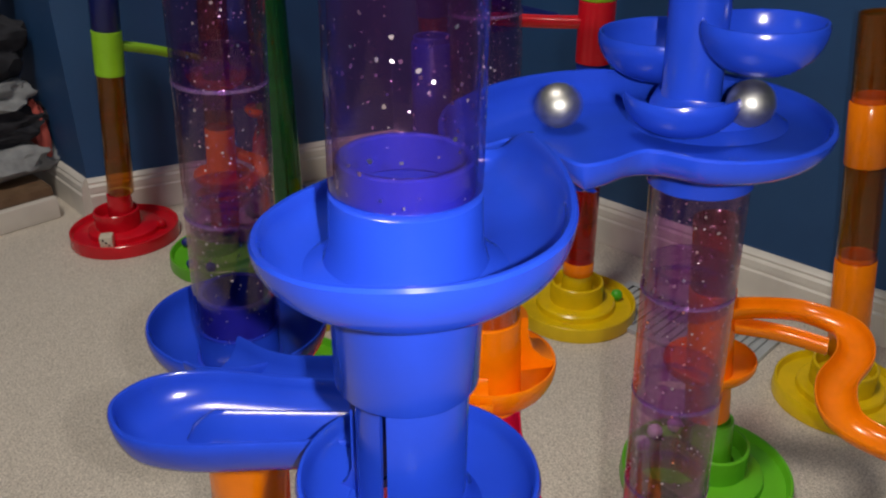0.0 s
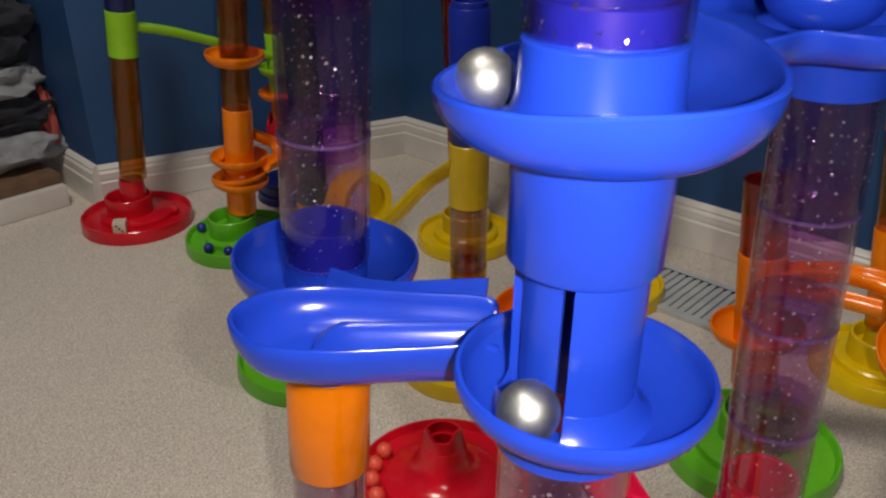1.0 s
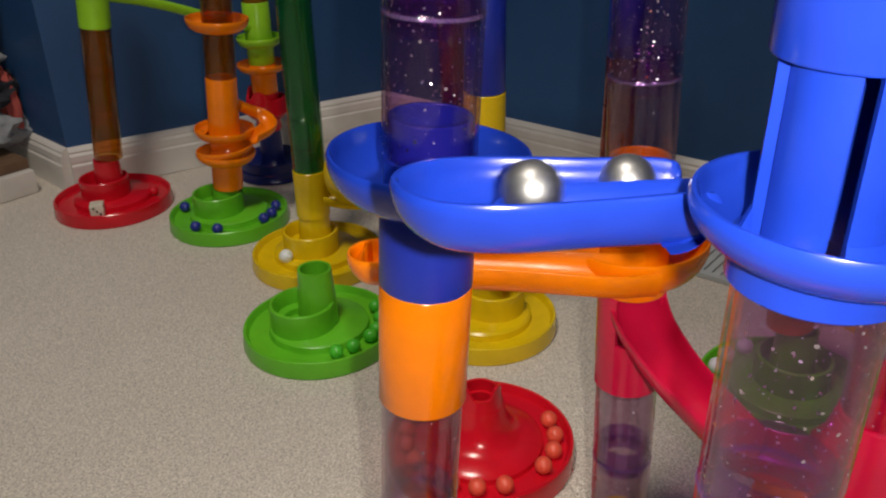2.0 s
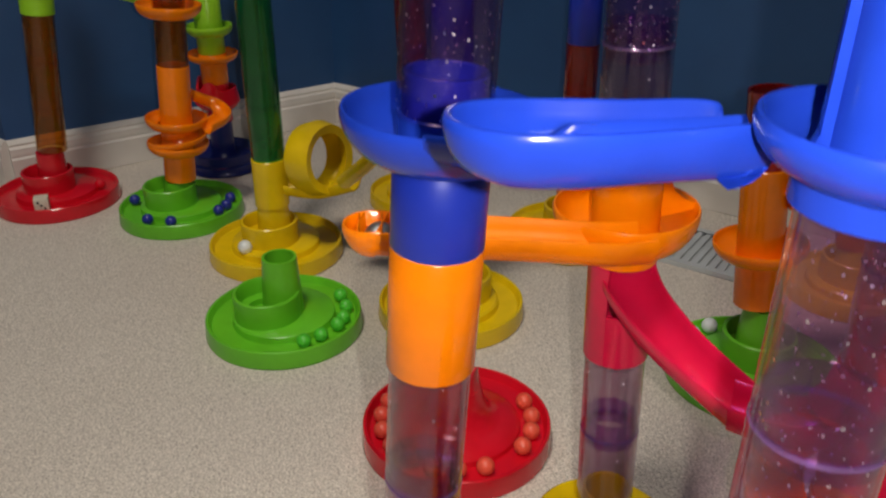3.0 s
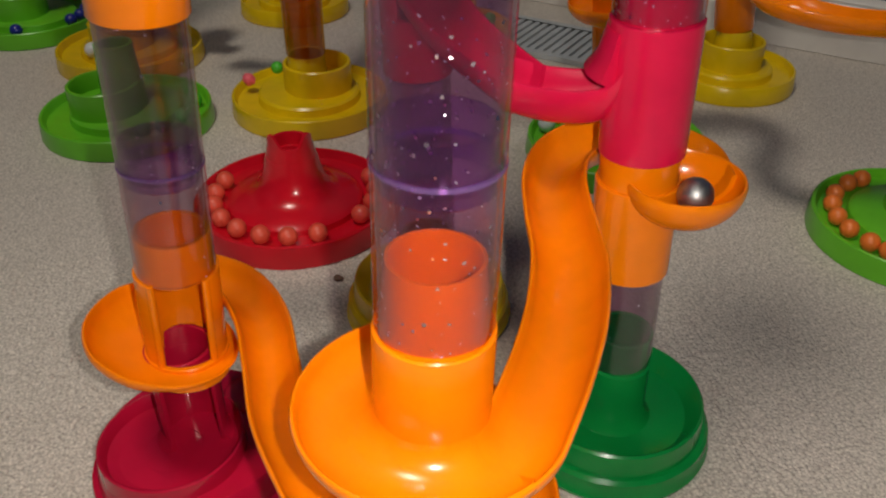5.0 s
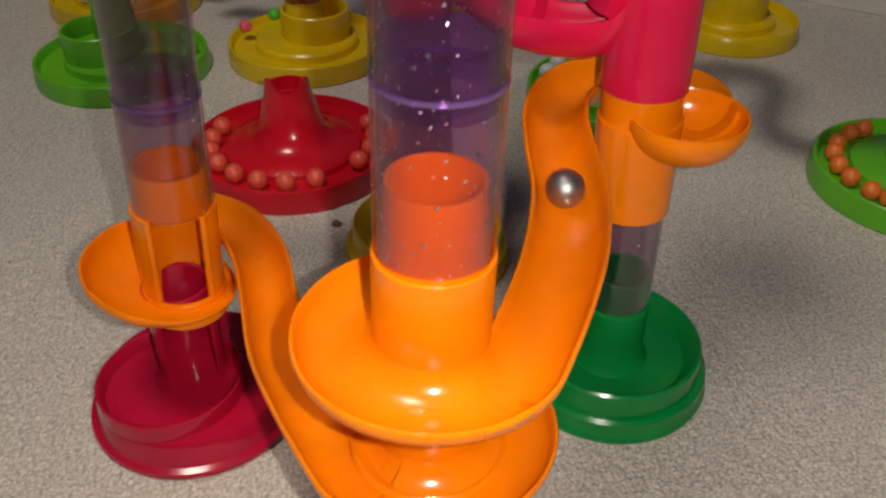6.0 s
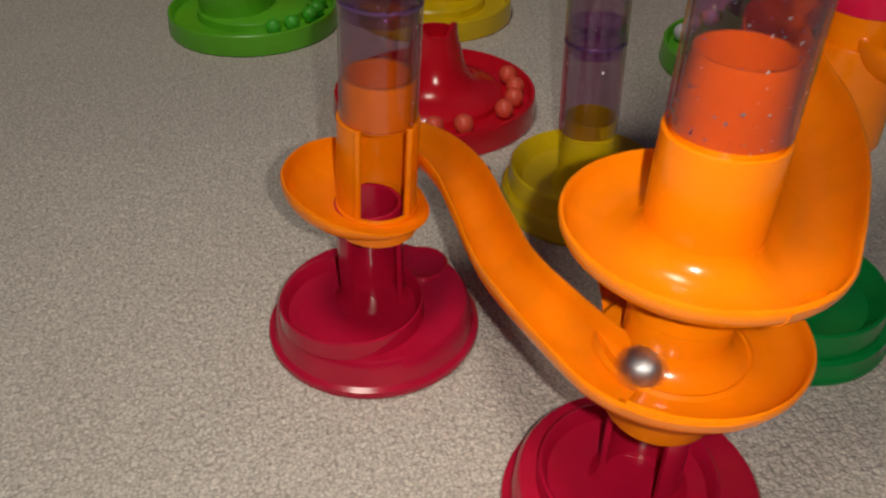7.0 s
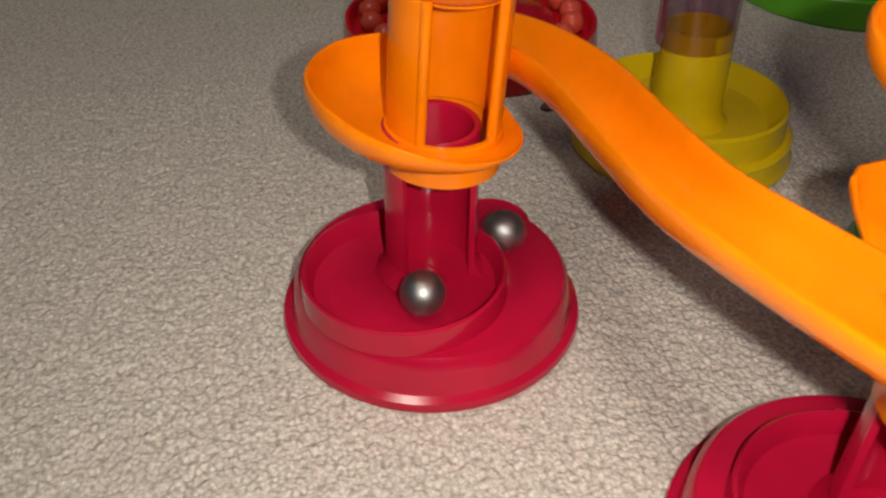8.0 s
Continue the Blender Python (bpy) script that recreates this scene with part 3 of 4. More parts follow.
def small_ball(x, y, z, material, label, r=0.0074, category="ball", group="balls in trays"):
    key = (material.name, r)
    if key not in BALLS:
        bm = ball(r, 20, 12)
        for f in bm.faces:
            f.smooth = True
        me = bpy.data.meshes.new("toy_ball")
        bm.to_mesh(me)
        bm.free()
        me.materials.append(material)
        BALLS[key] = me
    ob = new("toy_ball", BALLS[key])
    ob.location = (x, y, z)
    return tagged(ob, label, category, group)


def ring_balls(x, y, angles, material, label, r=0.0655):
    for a in angles:
        small_ball(x + r * math.cos(radians(a)), y + r * math.sin(radians(a)), 0.0194, material, label)


# ---- tower A: the front tower ----
def tower_a():
    T = TOWER_A
    small_base(axis(0.0020, 0.2560), CRIMSON, "crimson plastic tower base with raised cup on the carpet", -100, (-0.004, -0.004), 0.086, -40, cupped=False)
    # lower orange dish whose chute runs to tower B
    d = thing("orange_spiral", up(T, 0.074), "glossy orange dish with a curved chute, on the front tower", "marble run", "orange chutes")
    part("collar", lathe([(0.0180, 0.0), (0.0206, 0.0), (0.0212, 0.0008), (0.0214, 0.020), (0.0235, 0.0265), (0.0300, 0.0330), (0.0280, 0.0345), (0.0180, 0.0300)]), ORANGE, d)
    part("dish", lathe(ring_profile(0.0172, 0.0485, 0.0100, z=0.0430), 96, radius=gap(124, 216, 0.0283, 14, 0.0330)), ORANGE, d)
    part("column", pipe(0.0170, 0.0194, 0.018, 0.060), ORANGE, d)
    inv = d.matrix_basis.inverted()

    def local(points):
        return [(*(inv @ Vector(p[:3])), *p[3:]) for p in points]

    def ring(centre, r, rows):
        """Points on a circle round the column: angle, height, half width, share of the depth."""
        return [(centre[0] + r * math.cos(radians(a)), centre[1] + r * math.sin(radians(a)), z, w, k) for a, z, w, k in rows]
    start = ring((0.001, 0.2504), 0.0330, [(285, 0.1167, 0.0159, 0.66), (268, 0.1167, 0.0159, 0.66), (250, 0.1165, 0.0159, 0.66), (232, 0.1162, 0.0159, 0.68), (214, 0.1156, 0.0159, 0.7), (196, 0.1150, 0.0159, 0.74)])
    part("chute", trough(local(start + [(-0.0425, 0.2720, 0.1135, 0.0146, 0.8), (-0.0525, 0.3060, 0.1120, 0.0134, 0.9), (-0.0560, 0.3450, 0.1105, 0.0132, 1), (-0.0600, 0.3830, 0.1095, 0.0136, 1), (-0.0725, 0.4150, 0.1085, 0.0130, 1), (-0.0980, 0.4365, 0.1075, 0.0135, 1)]), 0.0150), ORANGE, d)
    # upper orange dish, fed by the chute from tower E
    u = thing("orange_spiral", up(T, 0.131), "glossy orange dish and chute joining two towers", "marble run", "orange chutes")
    part("column", pipe(0.0184, 0.0205, -0.004, 0.0665), ORANGE, u)
    part("lip", lathe([(0.0150, 0.050), (0.0181, 0.050), (0.0181, 0.068), (0.0160, 0.0925), (0.0148, 0.0925)]), ORANGE, u)
    part("dish", lathe(ring_profile(0.0183, 0.0490, 0.0100, z=0.0320), 96, radius=gap(-46, 44, 0.0185, 14, 0.0338)), ORANGE, u)
    inv = u.matrix_basis.inverted()
    finish_arc = ring((0.002, 0.2508), 0.0338, [(-30, 0.1630, 0.0157, 0.74), (-48, 0.1628, 0.0157, 0.7), (-66, 0.1628, 0.0157, 0.66), (-84, 0.1628, 0.0157, 0.66)])
    part("chute", trough(local([(0.1480, 0.4120, 0.1765, 0.0150, 1), (0.1300, 0.4150, 0.1762, 0.0150, 1), (0.1120, 0.4110, 0.1758, 0.0150, 1), (0.0960, 0.3980, 0.1752, 0.0150, 1), (0.0850, 0.3760, 0.1742, 0.0155, 1), (0.0785, 0.3480, 0.1725, 0.0160, 1), (0.0735, 0.3180, 0.1695, 0.0165, 1), (0.0620, 0.2860, 0.1665, 0.0165, 0.92), (0.0470, 0.2580, 0.1645, 0.0160, 0.82)] + finish_arc), 0.0150), ORANGE, u)
    # three clear tubes
    for z0, z1 in ((0.1985, 0.257), (0.257, 0.324), (0.324, 0.394)):
        clear_tube(T, z0, z1, PURPLE_CLEAR, "clear purple glitter tube of the front tower", TUBE_R, z0 > 0.2, PURPLE_BAND)
    # lower blue dish with the slotted column
    b = thing("blue_dish", up(T, 0.384), "glossy blue dish with a slotted column", "marble run", "blue dishes")
    part("collar", pipe(0.0180, 0.0222, 0.0085, 0.0190), BLUE, b)
    part("dish", lathe(bowl_profile(0.0150, 0.0372, 0.0120, z=0.0300, wall=0.0026), 72), BLUE, b).location = (0.0035, 0.0, 0.0)
    part("column", pipe(0.0152, 0.0180, 0.014, 0.070, a0=-104, a1=166), BLUE, b)
    part("guide", pipe(0.0136, 0.0151, 0.014, 0.070, a0=40, a1=244), BLUE, b)
    part("fillet", lathe([(0.0176, 0.0185), (0.0235, 0.0185), (0.0200, 0.0215), (0.0182, 0.0270), (0.0176, 0.0270)], 60, True, -104, 166), BLUE, b)
    # upper blue dish
    h = thing("blue_dish", up(T, 0.4500), "glossy blue dish under a purple tube", "marble run", "blue dishes")
    part("body", lathe([(0.0184, 0), (0.0200, 0), (0.0206, 0.0008), (0.0210, 0.034), (0.0195, 0.035), (0.0184, 0.035)]), BLUE, h)
    inv = h.matrix_basis.inverted()
    spiral = [(-90, 0.0410, 0.5000), (-60, 0.0412, 0.4995), (-30, 0.0420, 0.4990), (-5, 0.0440, 0.4990), (18, 0.0480, 0.5000), (36, 0.0545, 0.5010), (50, 0.0630, 0.5010), (60, 0.0720, 0.5000), (70, 0.0790, 0.4900), (82, 0.0770, 0.4900), (94, 0.0620, 0.4940), (110, 0.0490, 0.4950), (132, 0.0425, 0.4950), (156, 0.0408, 0.4950), (180, 0.0405, 0.4955), (-150, 0.0406, 0.4970), (-120, 0.0408, 0.4985)]
    part("dish", basin([inv @ Vector((0.0097 + r * math.cos(radians(a)), 0.2538 + r * math.sin(radians(a)), z)) for a, r, z in spiral], 0.0355, wall=0.0026, soft=0.0135), BLUE, h)
    part("column", lathe([(0.0170, 0.032), (0.0275, 0.0357), (0.0220, 0.0385), (0.0203, 0.0440), (0.0199, 0.0568), (0.0190, 0.0575), (0.0170, 0.0575)]), BLUE, h)
    part("plug", pipe(0.0155, 0.0177, 0.056, 0.0665), SLEEVE_BLUE, h)
    clear_tube(T, 0.5078, 0.572, PURPLE_CLEAR, "clear purple glitter tube of the front tower", TUBE_R, False)
    clear_tube(T, 0.572, 0.636, PURPLE_CLEAR, "clear purple glitter tube of the front tower", TUBE_R, True, PURPLE_BAND)
    # blue return loop hooked to the column
    loop = thing("blue_loop", up(T, 0.395), "glossy blue looped chute beside the slotted column", "marble run", "blue dishes")
    inv = loop.matrix_basis.inverted()
    edge = [(-0.0130, 0.3110, 0.4040), (-0.0420, 0.3145, 0.4045), (-0.0720, 0.3165, 0.4055), (-0.0915, 0.3085, 0.4075), (-0.0995, 0.2910, 0.4090), (-0.0890, 0.2730, 0.4095), (-0.0680, 0.2675, 0.4095), (-0.0400, 0.2700, 0.4088), (-0.0130, 0.2720, 0.4085), (-0.0100, 0.2790, 0.3985), (-0.0100, 0.3040, 0.3985)]
    part("chute", basin([inv @ Vector(q) for q in edge], (inv @ Vector((-0.05, 0.29, 0.3935))).z, wall=0.0024, soft=0.0125), BLUE, loop)
    # rounded ridge between the way out and the way back
    bm = bmesh.new()
    rows = []
    for k in range(17):
        u = k / 16
        top = 0.3935 + 0.0125 * min(1.0, (1 - u) / 0.18) ** 0.6
        wide = 0.0062 * max(0.25, min(1.0, (1 - u) / 0.12)) ** 0.5
        row = []
        for n in range(9):
            c = -1 + n / 4
            row.append(bm.verts.new(inv @ Vector((-0.0115 - 0.0630 * u, 0.2920 + wide * c, 0.3925 + (top - 0.3925) * math.cos(radians(80 * c)) ** 0.8))))
        rows.append(row)
    for p, q in zip(rows, rows[1:]):
        for n in range(8):
            bm.faces.new((p[n], p[n + 1], q[n + 1], q[n]))
        bm.faces.new((p[0], q[0], q[8], p[8]))
    bm.faces.new(rows[0]), bm.faces.new(rows[-1][::-1])
    part("ridge", bm, BLUE, loop)


tower_a()


# ---- tower B ----
def tower_b():
    T = TOWER_B
    small_base(T, CRIMSON, "crimson plastic tower base with raised cup on the carpet", -82, (-0.012, -0.010), 0.084)
    o = thing("orange_cup", up(T, 0.0645), "glossy orange cup with an arched window", "marble run", "orange chutes")

    shape = [(-180, 1.0, 0.0), (-150, 1.0, 0.06), (-120, 0.88, 0.36), (-90, 0.66, 0.72), (-60, 0.48, 0.92), (-30, 0.34, 1.0), (0, 0.22, 1.0), (30, 0.14, 0.8), (60, 0.18, 0.4), (85, 0.40, 0.1), (110, 0.66, 0.0), (140, 0.90, 0.0), (180, 1.0, 0.0)]

    def swell(a, r, z):
        # widest on one side, drawn in and down to the column under the window
        a = (a + 180) % 360 - 180
        k = float(np.interp(a, [q[0] for q in shape], [q[1] for q in shape]))
        low = float(np.interp(a, [q[0] for q in shape], [q[2] for q in shape]))
        core, bottom = 0.0190, 0.0165
        return (core + (r - core) * k if r > core else r), bottom + (z - bottom) * (1 - 0.86 * low)
    part("dish", lathe(bowl_profile(0.0185, 0.0485, 0.0190, z=0.0365), 96, radius=swell), ORANGE, o)
    part("collar", pipe(0.0180, 0.0212, 0.0040, 0.0195), ORANGE, o)
    win, half = -84, 41
    column = part("column", pipe(0.0178, 0.0204, 0.0180, 0.0685, a0=win + half, a1=win + 360 - half), ORANGE, o)
    for a in (win - half, win + half):
        rail = bmesh.new()
        bmesh.ops.create_cone(rail, cap_ends=True, segments=14, radius1=0.0019, radius2=0.0019, depth=0.050,
                              matrix=Matrix.Translation((0.0192 * math.cos(radians(a)), 0.0192 * math.sin(radians(a)), 0.0435)))
        part("rail", rail, ORANGE, column)
    part("back", pipe(0.0158, 0.0176, 0.0205, 0.090, a0=-20, a1=212), ORANGE, o)
    part("top_ring", pipe(0.0150, 0.0178, 0.066, 0.090), ORANGE, o)
    for z0, z1 in ((0.1315, 0.190), (0.190, 0.2575)):
        clear_tube(T, z0, z1, SMOKE_CLEAR, "clear smoky purple tube standing in an orange cup", TUBE_R - 0.0006, z0 > 0.15, PURPLE_BAND)
    solid_tube(T, 0.2575, 0.3185, ORANGE, "plain orange sleeve between two tubes", 0.0207, "orange_sleeve")
    solid_tube(T, 0.3185, 0.360, SLEEVE_BLUE, "plain blue sleeve on an orange one", 0.0207, "blue_sleeve")
    r = thing("blue_dish", up(T, 0.357), "glossy blue dish with a straight chute, round a purple tube", "marble run", "blue dishes")
    part("dish", lathe(bowl_profile(0.0180, 0.0425, 0.0190, z=0.0215), 72), BLUE, r)
    part("column", pipe(0.0160, 0.0190, 0.0, 0.021), BLUE, r)
    part("plug", pipe(0.0150, 0.0176, 0.018, 0.038), SLEEVE_BLUE, r)
    inv = r.matrix_basis.inverted()
    part("chute", trough([(*(inv @ Vector(p[:3])), p[3]) for p in [(-0.088, 0.368, 0.3800, 0.0150), (-0.066, 0.350, 0.3830, 0.0150), (-0.042, 0.338, 0.3880, 0.0150), (-0.014, 0.333, 0.3920, 0.0140)]], 0.0115), BLUE, r)
    for k in range(5):
        z0 = 0.376 + 0.0600 * k
        clear_tube(T, z0, z0 + 0.0600, PURPLE_CLEAR, "clear purple glitter tube on the blue dish", TUBE_R, k > 0, PURPLE_BAND)


tower_b()


# ---- tower E ----
def tower_e():
    T = TOWER_E
    green = dish_base(T, DEEP_GREEN, "emerald green plastic base with an open dish", 0.054)
    part("plug", pipe(0.0140, 0.0162, 0.050, 0.076), DEEP_GREEN, green)
    clear_tube(T, 0.058, 0.122, SMOKE_CLEAR, "clear smoky purple tube standing in a green base", TUBE_R - 0.0012, False)
    o = thing("orange_cup", up(T, 0.119), "glossy orange cup on the side of a sleeve", "marble run", "orange chutes")
    part("collar", pipe(0.0175, 0.0204, 0, 0.052), ORANGE, o)
    part("column", pipe(0.0160, 0.0190, 0.050, 0.070), ORANGE, o)
    c = part("cup", lathe(bowl_profile(0.004, 0.0285, 0.0190, z=0.0570), 56), ORANGE, o)
    c.location = (0.0165, -0.0150, 0)
    part("apron", trough([(0.022, -0.012, 0.0565, 0.020), (0.030, 0.012, 0.0565, 0.017), (0.020, 0.032, 0.0568, 0.0155), (0.002, 0.040, 0.0570, 0.015)], 0.0155), ORANGE, o)
    p = thing("pink_chute", up(T, 0.186), "pinkish red sleeve with a chute on its side", "marble run", "red chutes")
    part("sleeve", pipe(0.0178, 0.0206, 0, 0.064), MAGENTA, p)
    part("plug", pipe(0.0150, 0.0178, 0.060, 0.082), MAGENTA, p)
    inv = p.matrix_basis.inverted()
    part("chute", trough([(*(inv @ Vector(q[:3])), q[3]) for q in [(0.066, 0.402, 0.2190, 0.0140), (0.082, 0.392, 0.2170, 0.0140), (0.100, 0.383, 0.2180, 0.0145), (0.110, 0.379, 0.2240, 0.0155), (0.117, 0.376, 0.2380, 0.0165)]], 0.0180), MAGENTA, p)
    part("web", lathe([(0.0195, 0.034), (0.0300, 0.040), (0.0245, 0.048), (0.0212, 0.060), (0.0195, 0.060)], 48, True, 140, 200), MAGENTA, p)
    z = 0.2505
    for k in range(4):
        clear_tube(T, z, z + 0.0535, PURPLE_CLEAR, "clear purple glitter tube of the rear tower", TUBE_R, k > 0, PURPLE_BAND)
        z += 0.0535
    b = thing("blue_dish", up(T, 0.4640), "glossy blue dish that opens into its neighbour", "marble run", "blue dishes")
    inv = b.matrix_basis.inverted()
    edge = [(0.1120 + 0.0465 * math.cos(radians(a)), 0.3610 + 0.0550 * math.sin(radians(a)), 0.4935) for a in range(-126, 116, 22)]
    edge += [(0.0740, 0.4100, 0.4950), (0.0500, 0.3990, 0.4955), (0.0300, 0.3800, 0.4955), (0.0160, 0.3560, 0.4945), (0.0170, 0.3390, 0.4890), (0.0300, 0.3340, 0.4885), (0.0420, 0.3380, 0.4900), (0.0510, 0.3270, 0.4920), (0.0560, 0.3120, 0.4930), (0.0620, 0.3035, 0.4935), (0.0720, 0.3080, 0.4935)]
    part("dish", basin([inv @ Vector(q) for q in edge], 0.0215, wall=0.0026, soft=0.0110), BLUE, b)
    part("collar", pipe(0.0180, 0.0210, -0.004, 0.017), BLUE, b)
    part("cone", lathe([(0.0150, 0.0205), (0.0300, 0.0218), (0.0235, 0.0250), (0.0205, 0.0330), (0.0190, 0.0345), (0.0165, 0.0335), (0.0150, 0.0300)]), BLUE, b)
    u = thing("blue_dish", up(T, 0.500), "glossy blue cups and column above another dish", "marble run", "blue dishes")
    part("column", pipe(0.0090, 0.0112, -0.012, 0.090), BLUE, u).location = (-0.008, -0.004, 0)
    part("apron", lathe(bowl_profile(0.0040, 0.0215, 0.0120, z=0.0010), 48, True, 175, 345), BLUE, u).location = (-0.014, -0.016, 0)
    part("cup", lathe(bowl_profile(0.0020, 0.0215, 0.0150, z=0.0270), 56), BLUE, u).location = (0.010, -0.022, 0.0)
    part("cup", lathe(bowl_profile(0.0040, 0.0280, 0.0160, z=0.0140), 56), BLUE, u).location = (-0.012, 0.024, 0.0)


tower_e()


# ---- tower F ----
def tower_f():
    T = TOWER_F
    yellow = dish_base(T, YELLOW, "yellow plastic base with an open dish", 0.054)
    part("plug", pipe(0.0145, 0.0168, 0.050, 0.066), YELLOW, yellow)
    clear_tube(T, 0.056, 0.118, SMOKE_CLEAR, "clear smoky purple tube standing in a yellow base", TUBE_R - 0.0006, False)
    clear_tube(T, 0.118, 0.178, SMOKE_CLEAR, "clear smoky purple tube standing in a yellow base", TUBE_R - 0.0006, True, PURPLE_BAND)
    c = thing("crimson_chute", up(T, 0.178), "crimson red sleeve with a curved slide", "marble run", "red chutes")
    part("sleeve", pipe(0.0175, 0.0205, 0, 0.068, a0=-20, a1=230), MAGENTA, c)
    part("lower_sleeve", pipe(0.0175, 0.0205, 0, 0.036, a0=-130, a1=-20), MAGENTA, c)
    inv = c.matrix_basis.inverted()
    part("chute", trough([(*(inv @ Vector(q[:3])), q[3]) for q in [(0.043, 0.514, 0.2500, 0.0178), (0.043, 0.500, 0.2400, 0.0182), (0.045, 0.482, 0.2330, 0.0178), (0.052, 0.452, 0.2265, 0.0165), (0.063, 0.420, 0.2215, 0.0150), (0.072, 0.396, 0.2185, 0.0142)]], 0.0175), MAGENTA, c)
    o = thing("orange_dish", up(T, 0.246), "glossy orange dish with a long chute", "marble run", "orange chutes")
    part("dish", lathe(bowl_profile(0.0190, 0.0430, 0.0230, z=0.0340), 72), ORANGE, o)
    part("collar", pipe(0.0180, 0.0205, 0.0, 0.014), ORANGE, o)
    part("sleeve", pipe(0.0178, 0.0203, 0.010, 0.0665), ORANGE, o)
    part("fin", lathe([(0.0200, 0.026), (0.0400, 0.030), (0.0415, 0.0345), (0.0340, 0.0375), (0.0280, 0.0430), (0.0250, 0.0520), (0.0245, 0.066), (0.0200, 0.066)], 48, True, -6, 34), ORANGE, o)
    inv = o.matrix_basis.inverted()
    part("chute", trough([(*(inv @ Vector(q[:3])), q[3]) for q in [(0.040, 0.472, 0.2800, 0.0140), (0.015, 0.470, 0.2815, 0.0150), (-0.030, 0.476, 0.2845, 0.0150), (-0.075, 0.479, 0.2880, 0.0150), (-0.108, 0.481, 0.2910, 0.0155), (-0.112, 0.481, 0.2912, 0.0155)]], 0.0160), ORANGE, o)
    end = part("end_cup", lathe(bowl_profile(0.0006, 0.0155, 0.0160, z=0.0), 40, True, 85, 275), ORANGE, o)
    end.location = inv @ Vector((-0.1115, 0.481, 0.2912))
    clear_tube(T, 0.3125, 0.376, SMOKE_CLEAR, "clear smoky purple tube above an orange dish", TUBE_R - 0.0004, False)
    for k in range(4):
        z0 = 0.376 + k * 0.062
        clear_tube(T, z0, z0 + 0.062, PURPLE_CLEAR, "clear purple glitter tube above an orange dish", TUBE_R - 0.0004, True, PURPLE_BAND)
    part("plug", pipe(0.015, 0.0176, 0.064, 0.084), ORANGE, o)


tower_f()


# ---- the far towers ----
def far_towers():
    # G: red tray of coral balls
    tray_base(-0.036, 0.655, RED, "red plastic tray base holding coral balls", 0.067, 0.010, cone=True, turn=68)
    ring_balls(-0.036, 0.655, [150, 168, -174, -155, -136, -117, -98, -78, -42, -23, -5, 14], CORAL, "coral red plastic ball in the red tray")
    # I: green tray of green balls
    tray_base(-0.19, 0.86, GREEN, "light green plastic tray base holding green balls", 0.084, 0.0, (-0.016, -0.006))
    ring_balls(-0.19, 0.86, [-71, -54, -32, -19, 1, 23], BALL_GREEN, "green plastic ball in the green tray")
    # J: yellow tray with tower and loop chute
    tray_base(-0.205, 1.04, YELLOW, "yellow plastic tray base of a far tower", 0.080, 0.0, (-0.006, -0.004))
    J = axis(-0.205, 1.04, 0.0, 0.0)
    small_ball(-0.240, 1.006, 0.0260, PEARL, "pearl white marble in the yellow tray", 0.0085, "marble", "white marbles")
    s = thing("yellow_chute", up(J, 0.066), "yellow sleeve with a looped chute on its side", "marble run", "yellow chutes")
    part("sleeve", pipe(0.0178, 0.0207, 0, 0.060), YELLOW, s)
    part("plug", pipe(0.0150, 0.0176, 0.058, 0.076), GREEN, s)
    part("chute", trough([(0.018, -0.006, 0.030, 0.016), (0.045, -0.010, 0.026, 0.016), (0.070, -0.016, 0.028, 0.016), (0.100, -0.040, 0.044, 0.014)], 0.014), YELLOW, s)
    bm = lathe([(0.031, -0.016), (0.041, -0.018), (0.0455, 0.0), (0.041, 0.018), (0.031, 0.016), (0.0385, 0.0)], 40)
    w = part("loop", bm, YELLOW, s)
    w.matrix_basis = Matrix.Translation((0.060, -0.010, 0.060)) @ Matrix.Rotation(radians(80), 4, "X") @ Matrix.Rotation(radians(48), 4, "Y")
    for k in range(5):
        clear_tube(J, 0.127 + 0.066 * k, 0.193 + 0.066 * k, GREEN_CLEAR, "clear green tube of a far tower", TUBE_R, k > 0)
    # H: yellow tray with smoky tube and yellow sleeve
    tray_base(-0.010, 0.865, YELLOW, "yellow plastic tray base with small toys in it", 0.058, 0.0, (0.010, 0.004), r=0.080)
    H = axis(-0.010, 0.865)
    clear_tube(H, 0.058, 0.128, AMBER_CLEAR, "clear brown tube of a far tower", TUBE_R, False)
    clear_tube(H, 0.128, 0.198, SMOKE_CLEAR, "clear smoky tube of a far tower", TUBE_R, True, PURPLE_BAND)
    y = thing("yellow_chute", up(H, 0.198), "yellow sleeve with a slanting chute", "marble run", "yellow chutes")
    part("sleeve", pipe(0.0178, 0.0207, 0, 0.068), YELLOW, y)
    part("chute", trough([(-0.010, 0.002, 0.052, 0.016), (-0.045, 0.030, 0.016, 0.016), (-0.078, 0.060, -0.032, 0.016), (-0.104, 0.092, -0.066, 0.016)], 0.014), YELLOW, y)
    solid_tube(H, 0.2665, 0.400, SLEEVE_BLUE, "plain blue sleeve on a yellow one", 0.0200, "blue_sleeve")
    star = bmesh.new()
    bmesh.ops.create_icosphere(star, subdivisions=2, radius=0.008)
    for v in star.verts:
        v.co *= 0.75 + 0.5 * abs(noise.noise(v.co * 300))
    st = part("rubber_star", star, plastic("pink_rubber", (0.85, 0.12, 0.16), 0.5))
    st.location = (-0.070, 0.885, 0.0270)
    tagged(st, "small pink rubber star in the yellow tray", "toy")
